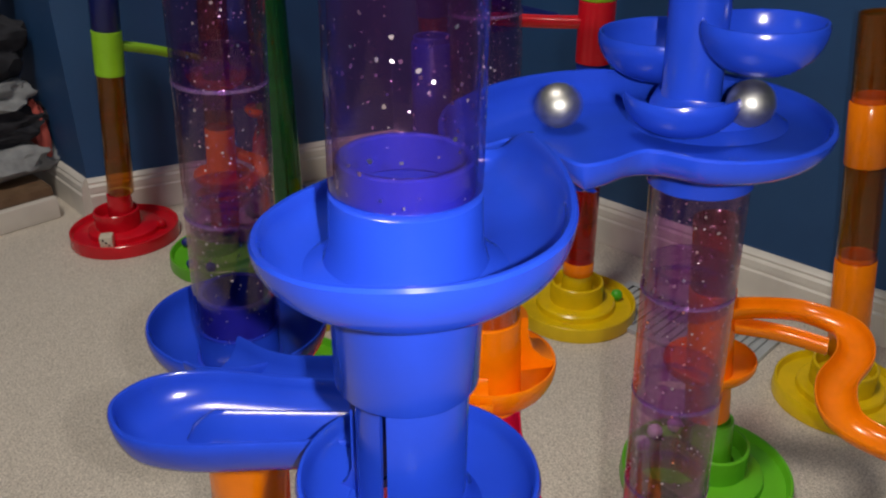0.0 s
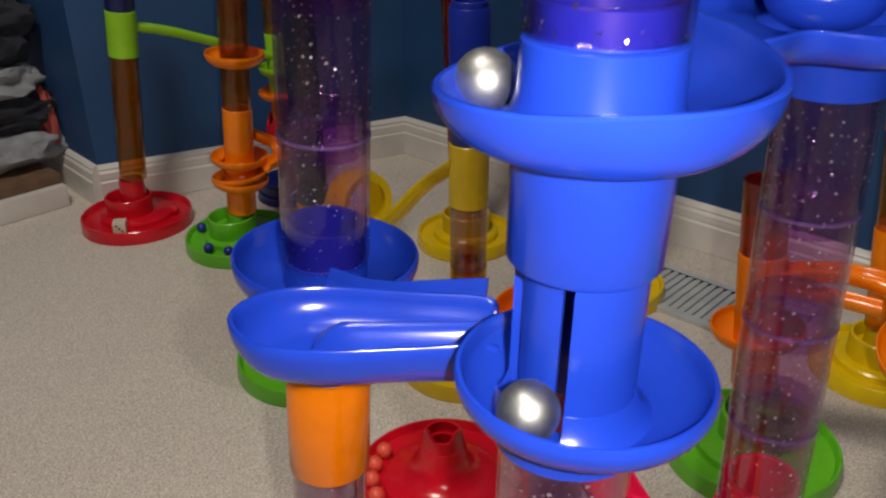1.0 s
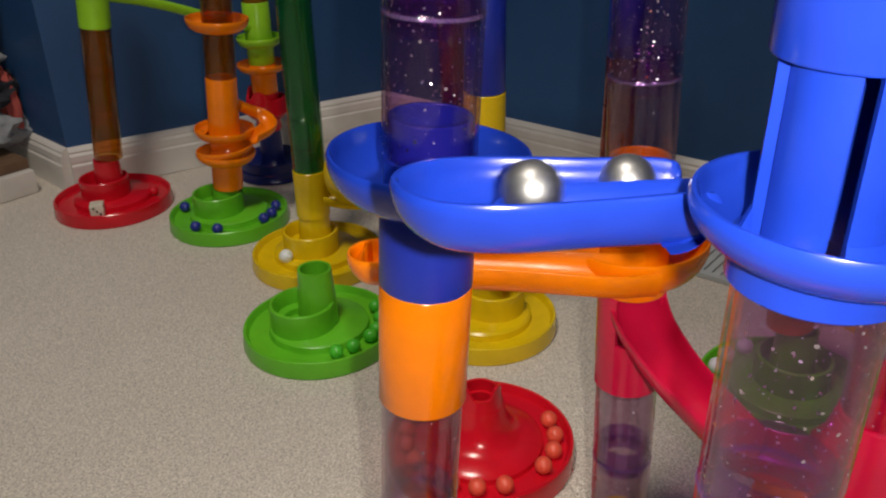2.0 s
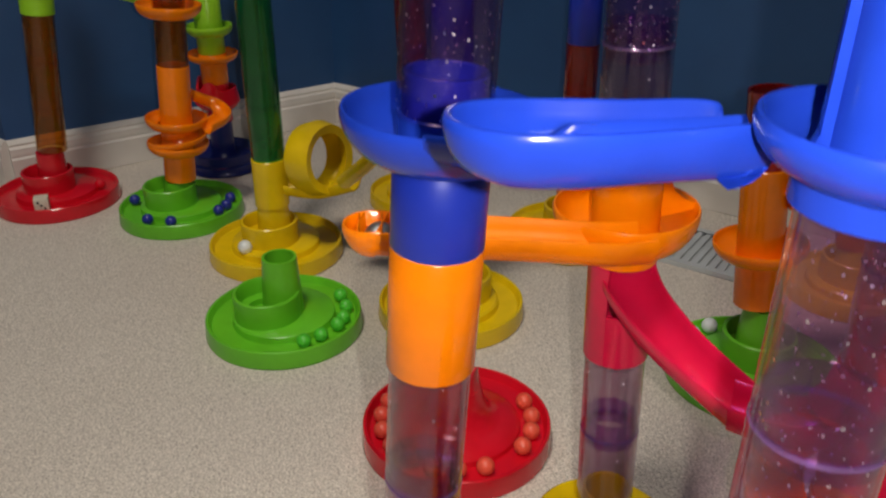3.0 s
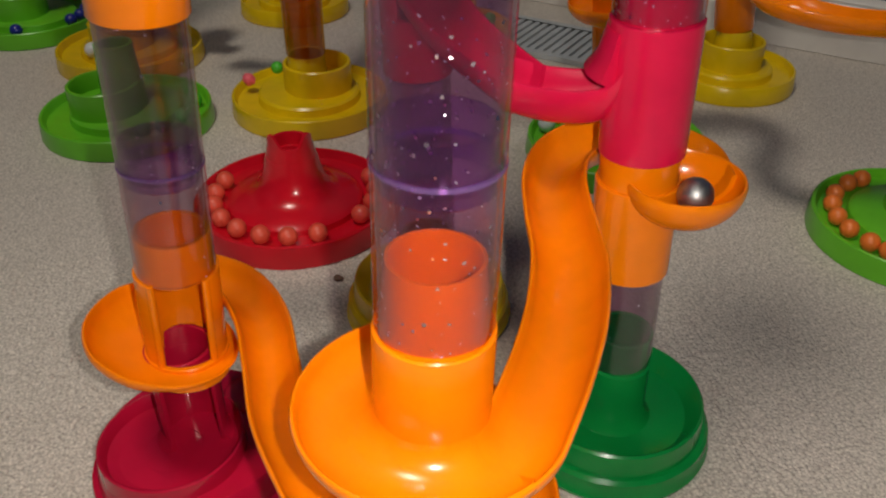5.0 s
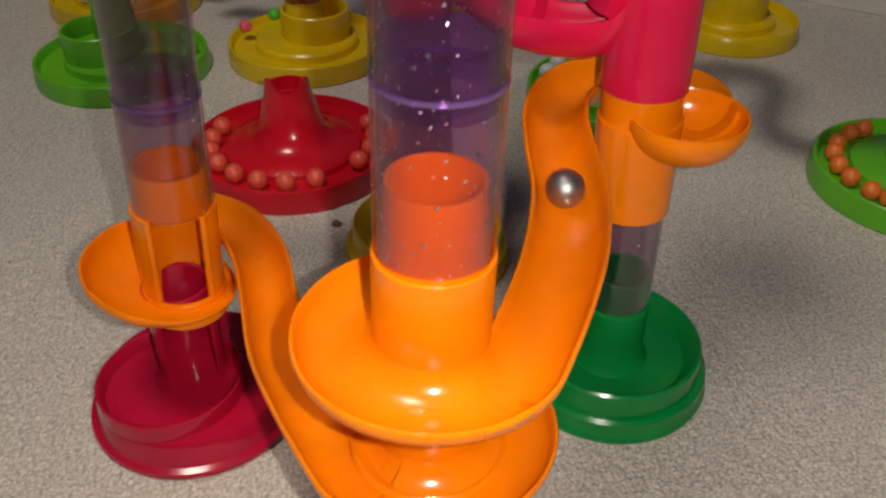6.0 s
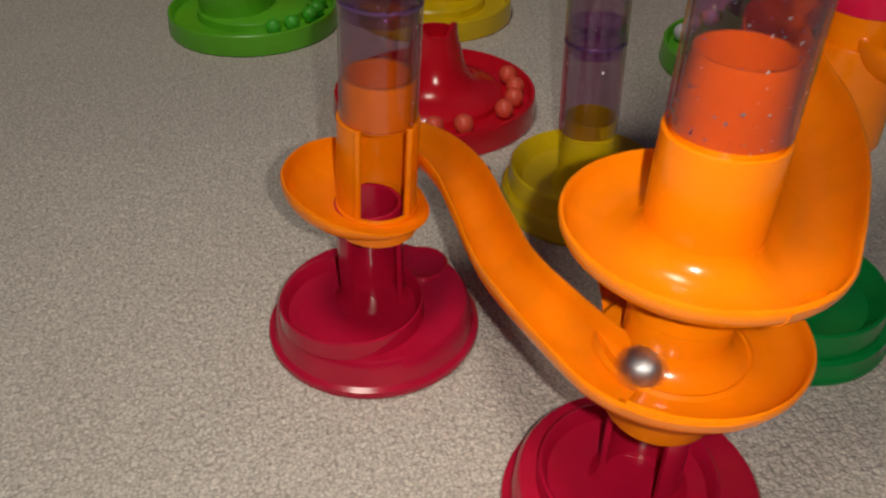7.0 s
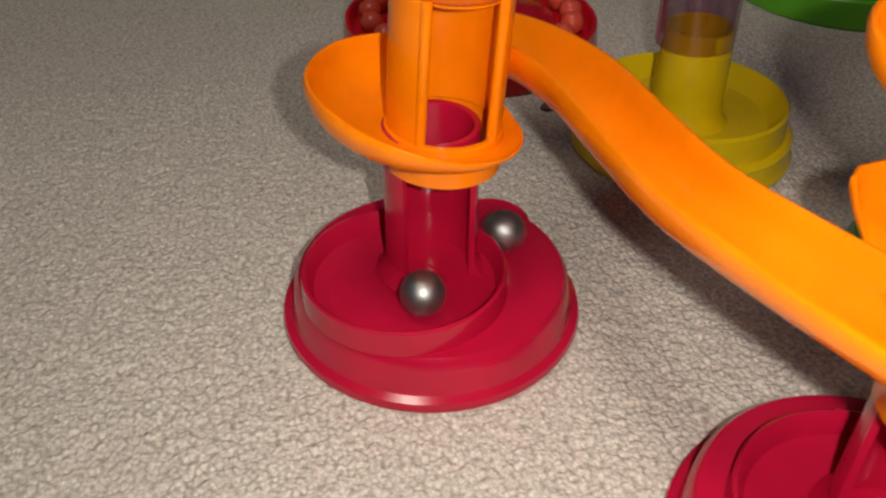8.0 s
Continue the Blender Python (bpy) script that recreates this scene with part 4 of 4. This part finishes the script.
    small_ball(-0.040, 0.9125, 0.0265, BALL_GREEN, "small green ball in the yellow tray", 0.0065)
    # K: green tray, navy balls, orange spiral, amber tube
    tray_base(-0.338, 1.175, GREEN, "light green tray base holding navy balls", 0.052, 0.0, (-0.012, -0.004))
    ring_balls(-0.338, 1.175, [-123, -94, 168, -35, -18, 4], BALL_NAVY, "navy blue ball in the green tray")
    K = axis(-0.338, 1.175, 0.07, 0.0)
    s = thing("orange_spiral", up(K, 0.053), "orange spiral slide round a far tower", "marble run", "orange chutes")
    part("sleeve", pipe(0.0178, 0.0205, 0, 0.155), ORANGE, s)
    for z in (0.052, 0.086):
        part("dish", lathe(bowl_profile(0.0195, 0.0400, 0.013, z=z), 56), ORANGE, s)
    turns = [(0.030 * math.cos(radians(a)), 0.030 * math.sin(radians(a)), 0.052 + 0.034 * (a + 180) / 360, 0.010) for a in range(-180, 181, 30)]
    part("ramp", trough(turns, 0.008, steps=3), ORANGE, s)
    part("hook", trough([(0.020, 0.010, 0.120, 0.012), (0.045, 0.020, 0.104, 0.012), (0.058, 0.004, 0.092, 0.012), (0.040, -0.018, 0.084, 0.012)], 0.012), ORANGE, s)
    for k in range(3):
        clear_tube(K, 0.208 + 0.066 * k, 0.274 + 0.066 * k, AMBER_CLEAR, "clear amber tube of a far tower", TUBE_R, k > 0)
    d = thing("orange_disc", up(K, 0.272), "orange dish high on a far tower", "marble run", "orange chutes")
    part("dish", lathe(bowl_profile(0.0200, 0.0400, 0.014, z=0.012), 56), ORANGE, d)
    # L: red tray with a die, amber tubes, lime sleeve
    tray_base(-0.52, 1.25, RED, "red plastic tray base with a dice in it", 0.074, 0.0, (-0.008, -0.002), r=0.084)
    L = axis(-0.523, 1.25, 0.10, 0.0)
    for k in range(3):
        clear_tube(L, 0.076 + 0.0625 * k, 0.1385 + 0.0625 * k, AMBER_CLEAR, "clear amber tube of a far tower", TUBE_R, k > 0)
    lime = thing("lime_chute", up(L, 0.2635), "lime green sleeve with a long slanting arm", "marble run", "green chutes")
    part("sleeve", pipe(0.0178, 0.0210, 0, 0.064), LIME, lime)
    inv = lime.matrix_basis.inverted()
    part("arm", trough([(*(inv @ Vector(q[:3])), q[3]) for q in [(-0.482, 1.262, 0.306, 0.0085), (-0.43, 1.285, 0.292, 0.0085), (-0.36, 1.325, 0.262, 0.0085), (-0.306, 1.348, 0.240, 0.0085)]], 0.010), LIME, lime)
    solid_tube(L, 0.328, 0.420, NAVY, "navy blue sleeve above a lime one", 0.0200, "navy_sleeve")
    die = part("dice", box(-0.0095, 0.0095, -0.0095, 0.0095, 0, 0.019, 0.002), plastic("ivory", (0.70, 0.64, 0.52), 0.35))
    die.matrix_basis = Matrix.Translation((-0.524, 1.1895, 0.0118)) @ Matrix.Rotation(radians(12), 4, "Z")
    pips = bmesh.new()
    for x, z in ((-0.004, 0.014), (0.004, 0.005), (0.0, 0.0095)):
        bmesh.ops.create_uvsphere(pips, u_segments=8, v_segments=6, radius=0.0019, matrix=Matrix.Translation((x, -0.0090, z)))
    part("pips", pips, DARK, die)
    tagged(die, "ivory dice with dark pips in the red tray", "dice")
    small_ball(-0.462, 1.255, 0.0194, RED, "red ball in the red tray")
    # M: navy base with red, orange and lime pieces
    M = axis(-0.297, 1.36, 0.0, 0.0)
    dish_base(M, NAVY, "navy blue plastic base near the wall", 0.072)
    c = thing("red_castle_piece", up(M, 0.074), "red plastic crown piece on a navy base", "marble run", "red chutes")
    bm = notched_column(bmesh.new(), 0.026, 0.030, 0.030, 0.052, 0.014)
    part("crown", bm, RED, c)
    part("dish", lathe(bowl_profile(0.0170, 0.0330, 0.016, z=0.036), 48), RED, c)
    part("column", pipe(0.016, 0.0196, 0, 0.06), RED, c)
    solid_tube(M, 0.134, 0.178, ORANGE, "orange sleeve of a far tower", 0.0200, "orange_sleeve")
    d = thing("orange_disc", up(M, 0.166), "orange dish of a far tower", "marble run", "orange chutes")
    part("dish", lathe(bowl_profile(0.0203, 0.0380, 0.010, z=0.012), 48), ORANGE, d)
    s = solid_tube(M, 0.1785, 0.270, LIME, "lime green sleeve of a far tower", 0.0200, "lime_sleeve")
    part("dish", lathe(bowl_profile(0.0203, 0.0340, 0.012, z=0.040), 48), LIME, s)
    clear_tube(M, 0.270, 0.400, AMBER_CLEAR, "clear amber tube of a far tower", TUBE_R, False)
    # N1: yellow tray with red tubes
    tray_base(0.17, 1.03, YELLOW, "yellow plastic tray base with a red tube", 0.060, 0.0, (0.0, 0.0), r=0.080)
    N = axis(0.17, 1.03)
    solid_tube(N, 0.060, 0.078, ORANGE, "orange ring of a far tower", 0.0200, "orange_sleeve")
    for k in range(3):
        clear_tube(N, 0.078 + 0.0585 * k, 0.1365 + 0.0585 * k, RED_CLEAR, "clear red tube of a far tower", TUBE_R, k > 0)
    solid_tube(N, 0.2535, 0.337, SLEEVE_BLUE, "plain blue sleeve of a far tower", 0.0196, "blue_sleeve")
    r = thing("red_chute", up(N, 0.3375), "red sleeve with a straight arm", "marble run", "red chutes")
    part("sleeve", pipe(0.0178, 0.0210, 0, 0.070), RED, r)
    part("arm", trough([(-0.015, 0.0, 0.050, 0.010), (-0.060, 0.004, 0.050, 0.010), (-0.120, 0.010, 0.052, 0.010)], 0.010), RED, r)
    solid_tube(N, 0.408, 0.470, LIME, "lime green sleeve on a red one", 0.0200, "lime_sleeve")
    small_ball(0.2255, 1.040, 0.0194, BALL_GREEN, "green ball in the yellow tray", 0.0078)
    # N2: far yellow tray with red tube
    tray_base(-0.008, 1.18, YELLOW, "yellow plastic tray base close to the wall corner", 0.060, 0.0, (0.0, 0.0), r=0.072)
    N2 = axis(-0.008, 1.18, -0.04, 0.0)
    solid_tube(N2, 0.060, 0.082, YELLOW, "yellow ring of a far tower", 0.0200, "yellow_sleeve")
    for k in range(4):
        clear_tube(N2, 0.082 + 0.07 * k, 0.152 + 0.07 * k, RED_CLEAR, "clear red tube of a far tower", TUBE_R, k > 0)
    # navy chute high up
    nv = thing("navy_chute", up(N2, 0.360), "navy blue wavy chute between two far towers", "marble run", "blue chutes")
    part("sleeve", pipe(0.0178, 0.0207, 0, 0.06), NAVY, nv)
    part("arm", trough([(0.015, 0, 0.030, 0.012), (0.06, -0.02, 0.026, 0.012), (0.10, -0.05, 0.018, 0.012), (0.15, -0.09, 0.012, 0.012)], 0.012), NAVY, nv)
    # R: light green tray with orange pillar
    tray_base(0.262, 0.705, GREEN, "light green tray base holding white marbles", 0.080, 0.0, (0.004, 0.004))
    for a in (128, 105, 150):
        small_ball(0.262 + 0.0655 * math.cos(radians(a)), 0.705 + 0.0655 * math.sin(radians(a)), 0.0202, PEARL, "pearl white marble in the green tray", 0.0082, "marble", "white marbles")
    R = axis(0.262, 0.705, -0.08, 0.05)
    pil = thing("orange_pillar", up(R, 0.082), "orange sleeve with a winding ramp to the next tower", "marble run", "orange chutes")
    part("sleeve", pipe(0.0178, 0.0207, 0, 0.135), ORANGE, pil)
    inv = pil.matrix_basis.inverted()
    part("ramp", trough([(*(inv @ Vector(q[:3])), q[3]) for q in [(0.252, 0.700, 0.2080, 0.0120), (0.290, 0.706, 0.2060, 0.0120), (0.325, 0.704, 0.2030, 0.0130), (0.352, 0.680, 0.2000, 0.0145), (0.346, 0.645, 0.1960, 0.0150), (0.318, 0.610, 0.1910, 0.0155), (0.312, 0.572, 0.1860, 0.0155), (0.345, 0.545, 0.1810, 0.0155), (0.40, 0.535, 0.1760, 0.0155)]], 0.012), ORANGE, pil)
    part("arm", trough([(*(inv @ Vector(q[:3])), q[3]) for q in [(0.262, 0.698, 0.1920, 0.0090), (0.300, 0.690, 0.1890, 0.0090), (0.335, 0.672, 0.1870, 0.0090)]], 0.009), ORANGE, pil)
    part("dish", lathe(bowl_profile(0.0200, 0.0420, 0.014, z=0.062), 56), ORANGE, pil)
    clear_tube(R, 0.217, 0.285, RED_CLEAR, "clear red tube on an orange sleeve", TUBE_R, False)
    # O: yellow tray with orange and amber tower
    tray_base(0.447, 0.845, YELLOW, "yellow plastic tray base near the wall", 0.060, 0.0, (0.0, 0.0), r=0.072)
    O = axis(0.452, 0.845, -0.10, 0.05)
    solid_tube(O, 0.060, 0.175, ORANGE, "orange sleeve of a far tower", 0.0207, "orange_sleeve")
    clear_tube(O, 0.175, 0.280, AMBER_CLEAR, "clear amber tube of a far tower", TUBE_R, False)
    solid_tube(O, 0.2805, 0.345, ORANGE, "orange sleeve of a far tower", 0.0207, "orange_sleeve")
    clear_tube(O, 0.345, 0.430, AMBER_CLEAR, "clear amber tube of a far tower", TUBE_R, False)
    # a crumb on the carpet
    bit = bmesh.new()
    bmesh.ops.create_icosphere(bit, subdivisions=2, radius=0.0042)
    for v in bit.verts:
        v.co *= 0.7 + 0.7 * abs(noise.noise(v.co * 400))
        v.co.z = v.co.z * 0.5 + 0.0010
    crumb = part("crumb", bit, WOOD)
    crumb.location = (-0.012, 0.5545, 0.0)
    tagged(crumb, "small brown crumb lying on the beige carpet", "crumb")
    # P: light green tray of orange balls
    tray_base(0.445, 0.520, GREEN, "light green tray base holding orange balls", 0.050, 0.0, (0.010, 0.004))
    ring_balls(0.445, 0.520, [98, 112, 133, 149, 167, -177, -159, -146], BALL_ORANGE, "orange plastic ball in the green tray")


far_towers()

# ---- moving things ----
MARBLE_ONE = [
    (0, 0.060, 0.367, 0.4935),
    (0.1, 0.030, 0.352, 0.4935),
    (0.2, 0.016, 0.318, 0.4940),
    (0.3, 0.038, 0.296, 0.4935),
    (0.4, 0.040, 0.262, 0.4930),
    (0.5, 0.020, 0.2300, 0.4945),
    (0.6, -0.0180, 0.264, 0.4925),
    (0.7, -0.005, 0.278, 0.4920),
    (0.78, 0.006, 0.262, 0.4700),
    (0.9, 0.002, 0.258, 0.4140),
    (1, -0.006, 0.235, 0.4135),
    (1.1, 0.016, 0.230, 0.4130),
    (1.2, 0.035, 0.247, 0.4120),
    (1.3, 0.022, 0.277, 0.4110),
    (1.4, -0.020, 0.276, 0.4090),
    (1.5, -0.058, 0.281, 0.4050),
    (1.6, -0.082, 0.296, 0.4030),
    (1.7, -0.073, 0.304, 0.4020),
    (1.95, -0.038, 0.303, 0.4010),
    (2.1, -0.018, 0.320, 0.3960),
    (2.3, -0.045, 0.338, 0.3900),
    (2.5, -0.078, 0.364, 0.3820),
    (2.65, -0.088, 0.397, 0.3450),
    (2.8, -0.112, 0.470, 0.2880),
    (3, -0.107, 0.480, 0.2830),
    (3.15, -0.072, 0.485, 0.2820),
    (3.3, -0.031, 0.486, 0.2810),
    (3.4, -0.005, 0.484, 0.2800),
    (3.5, 0.018, 0.481, 0.2790),
    (3.6, 0.035, 0.475, 0.2775),
    (3.7, 0.057, 0.479, 0.2770),
    (3.8, 0.071, 0.486, 0.2760),
    (3.9, 0.070, 0.503, 0.2750),
    (4, 0.050, 0.525, 0.2680),
    (4.1, 0.040, 0.495, 0.2420),
    (4.2, 0.042, 0.473, 0.2310),
    (4.3, 0.045, 0.452, 0.2220),
    (4.4, 0.075, 0.432, 0.2120),
    (4.5, 0.108, 0.416, 0.2050),
    (4.6, 0.125, 0.390, 0.1950),
    (4.7, 0.128, 0.365, 0.1745),
    (5, 0.145, 0.350, 0.1720),
    (5.2, 0.160, 0.358, 0.1710),
    (5.4, 0.158, 0.388, 0.1710),
    (5.6, 0.125, 0.410, 0.1700),
    (5.8, 0.096, 0.389, 0.1700),
    (5.9, 0.080, 0.362, 0.1680),
    (6, 0.0745, 0.326, 0.1645),
    (6.1, 0.066, 0.284, 0.1605),
    (6.2, 0.038, 0.242, 0.1580),
    (6.3, -0.015, 0.230, 0.1565),
    (6.4, -0.030, 0.266, 0.1555),
    (6.5, 0.012, 0.286, 0.1400),
    (6.6, 0.028, 0.230, 0.1110),
    (6.7, -0.034, 0.250, 0.1100),
    (6.8, -0.058, 0.328, 0.1070),
    (6.9, -0.062, 0.390, 0.1050),
    (7, -0.090, 0.425, 0.1020),
    (7.1, -0.131, 0.390, 0.0960),
    (7.2, -0.098, 0.372, 0.0920),
    (7.3, -0.102, 0.375, 0.0850),
    (7.4, -0.102, 0.387, 0.0450),
    (7.5, -0.100, 0.377, 0.0285),
    (7.6, -0.116, 0.371, 0.0285),
    (7.7, -0.127, 0.386, 0.0285),
    (7.8, -0.122, 0.412, 0.0285),
    (7.9, -0.100, 0.424, 0.0285),
    (8, -0.074, 0.404, 0.0285),
]
MARBLE_TWO = [
    (0, 0.127, 0.352, 0.4990),
    (0.1, 0.136, 0.349, 0.4950),
    (0.2, 0.100, 0.331, 0.4945),
    (0.3, 0.072, 0.354, 0.4940),
    (0.4, 0.048, 0.378, 0.4940),
    (0.5, 0.020, 0.340, 0.4935),
    (0.6, 0.022, 0.308, 0.4940),
    (0.7, 0.040, 0.285, 0.4935),
    (0.8, 0.039, 0.260, 0.4930),
    (0.9, 0.000, 0.2315, 0.4945),
    (1, -0.017, 0.272, 0.4920),
    (1.1, -0.005, 0.279, 0.4902),
    (1.2, 0.006, 0.262, 0.4700),
    (1.3, -0.004, 0.258, 0.4140),
    (1.4, 0.007, 0.232, 0.4135),
    (1.5, 0.030, 0.236, 0.4130),
    (1.6, 0.032, 0.258, 0.4120),
    (1.7, 0.022, 0.277, 0.4110),
    (1.85, -0.020, 0.276, 0.4090),
    (2.0, -0.060, 0.285, 0.4075),
    (2.15, -0.085, 0.297, 0.4040),
    (2.25, -0.081, 0.309, 0.4010),
    (2.4, -0.038, 0.303, 0.4010),
    (2.55, -0.018, 0.320, 0.3960),
    (2.75, -0.045, 0.338, 0.3900),
    (2.86, -0.078, 0.364, 0.3820),
    (2.98, -0.088, 0.397, 0.3500),
    (3.25, -0.112, 0.470, 0.2880),
    (3.4, -0.107, 0.480, 0.2830),
    (3.5, -0.072, 0.486, 0.2820),
    (3.6, -0.040, 0.490, 0.2810),
    (3.7, -0.016, 0.487, 0.2805),
    (3.8, 0.004, 0.485, 0.2800),
    (3.9, 0.020, 0.478, 0.2790),
    (4, 0.042, 0.480, 0.2780),
    (4.1, 0.061, 0.484, 0.2770),
    (4.2, 0.071, 0.498, 0.2760),
    (4.3, 0.052, 0.524, 0.2700),
    (4.4, 0.040, 0.505, 0.2450),
    (4.5, 0.039, 0.486, 0.2320),
    (4.6, 0.041, 0.468, 0.2260),
    (4.7, 0.050, 0.442, 0.2165),
    (4.9, 0.090, 0.410, 0.2060),
    (5.05, 0.125, 0.390, 0.1950),
    (5.2, 0.128, 0.365, 0.1745),
    (5.4, 0.140, 0.350, 0.1720),
    (5.6, 0.155, 0.355, 0.1710),
    (5.8, 0.160, 0.379, 0.1700),
    (5.95, 0.138, 0.412, 0.1700),
    (6.1, 0.109, 0.397, 0.1700),
    (6.2, 0.085, 0.376, 0.1690),
    (6.3, 0.073, 0.344, 0.1670),
    (6.4, 0.069, 0.303, 0.1640),
    (6.5, 0.055, 0.261, 0.1600),
    (6.6, 0.013, 0.222, 0.1580),
    (6.7, -0.031, 0.250, 0.1560),
    (6.8, 0.000, 0.287, 0.1400),
    (6.9, 0.042, 0.245, 0.1115),
    (7, -0.016, 0.237, 0.1100),
    (7.1, -0.050, 0.297, 0.1070),
    (7.2, -0.054, 0.360, 0.1055),
    (7.3, -0.070, 0.407, 0.1040),
    (7.4, -0.126, 0.413, 0.0980),
    (7.5, -0.126, 0.374, 0.0945),
    (7.6, -0.095, 0.378, 0.0910),
    (7.7, -0.098, 0.385, 0.0800),
    (7.8, -0.092, 0.390, 0.0340),
    (7.9, -0.096, 0.383, 0.0285),
    (8, -0.112, 0.371, 0.0285),
]


def marble(label):
    ob = part("steel_marble", ball(0.0085, 32, 20), STEEL)
    return tagged(ob, label, "marble", "rolling marbles")


def torch():
    """The lamp of the hand-held camera, beside its lens."""
    t = thing("camera_lamp", Matrix(), "small lit white lamp of a hand-held camera", "lamp")
    m = bpy.data.materials.new("lamp_glow")
    m.use_nodes = True
    nt = m.node_tree
    nt.nodes.remove(nt.nodes["Principled BSDF"])
    e = nt.nodes.new("ShaderNodeEmission")
    e.inputs["Color"].default_value = (1.0, 0.95, 0.86, 1)
    e.inputs["Strength"].default_value = TORCH
    nt.links.new(e.outputs[0], nt.nodes["Material Output"].inputs["Surface"])
    bm = bmesh.new()
    bmesh.ops.create_circle(bm, cap_ends=True, segments=20, radius=0.004)
    part("glow", bm, m, t)
    part("rim", lathe([(0.0042, -0.001), (0.0052, -0.001), (0.0052, 0.0015), (0.0042, 0.0015)], 24), DARK, t)
    return t


ROLLING_ONE = marble("dull steel marble rolling down the run")
ROLLING_TWO = marble("dull steel marble following the first one")
LAMP = torch()


def motions():
    for ob, rows in ((ROLLING_ONE, MARBLE_ONE), (ROLLING_TWO, MARBLE_TWO)):
        turn, keyed, last = 0.0, [], None
        for t, x, y, z in rows:
            if last is not None:
                turn += min(80.0, math.degrees((Vector((x, y, z)) - last).length / 0.008))
            last = Vector((x, y, z))
            keyed.append((t, pose(x, y, z, turn, 0, 0)))
        walk(ob, keyed)
    side = Matrix.Translation((TORCH_SIDE, TORCH_UP, 0.004))
    walk(LAMP, [(t, look(eye, target, roll) @ side) for t, eye, target, roll in PATH])


motions()
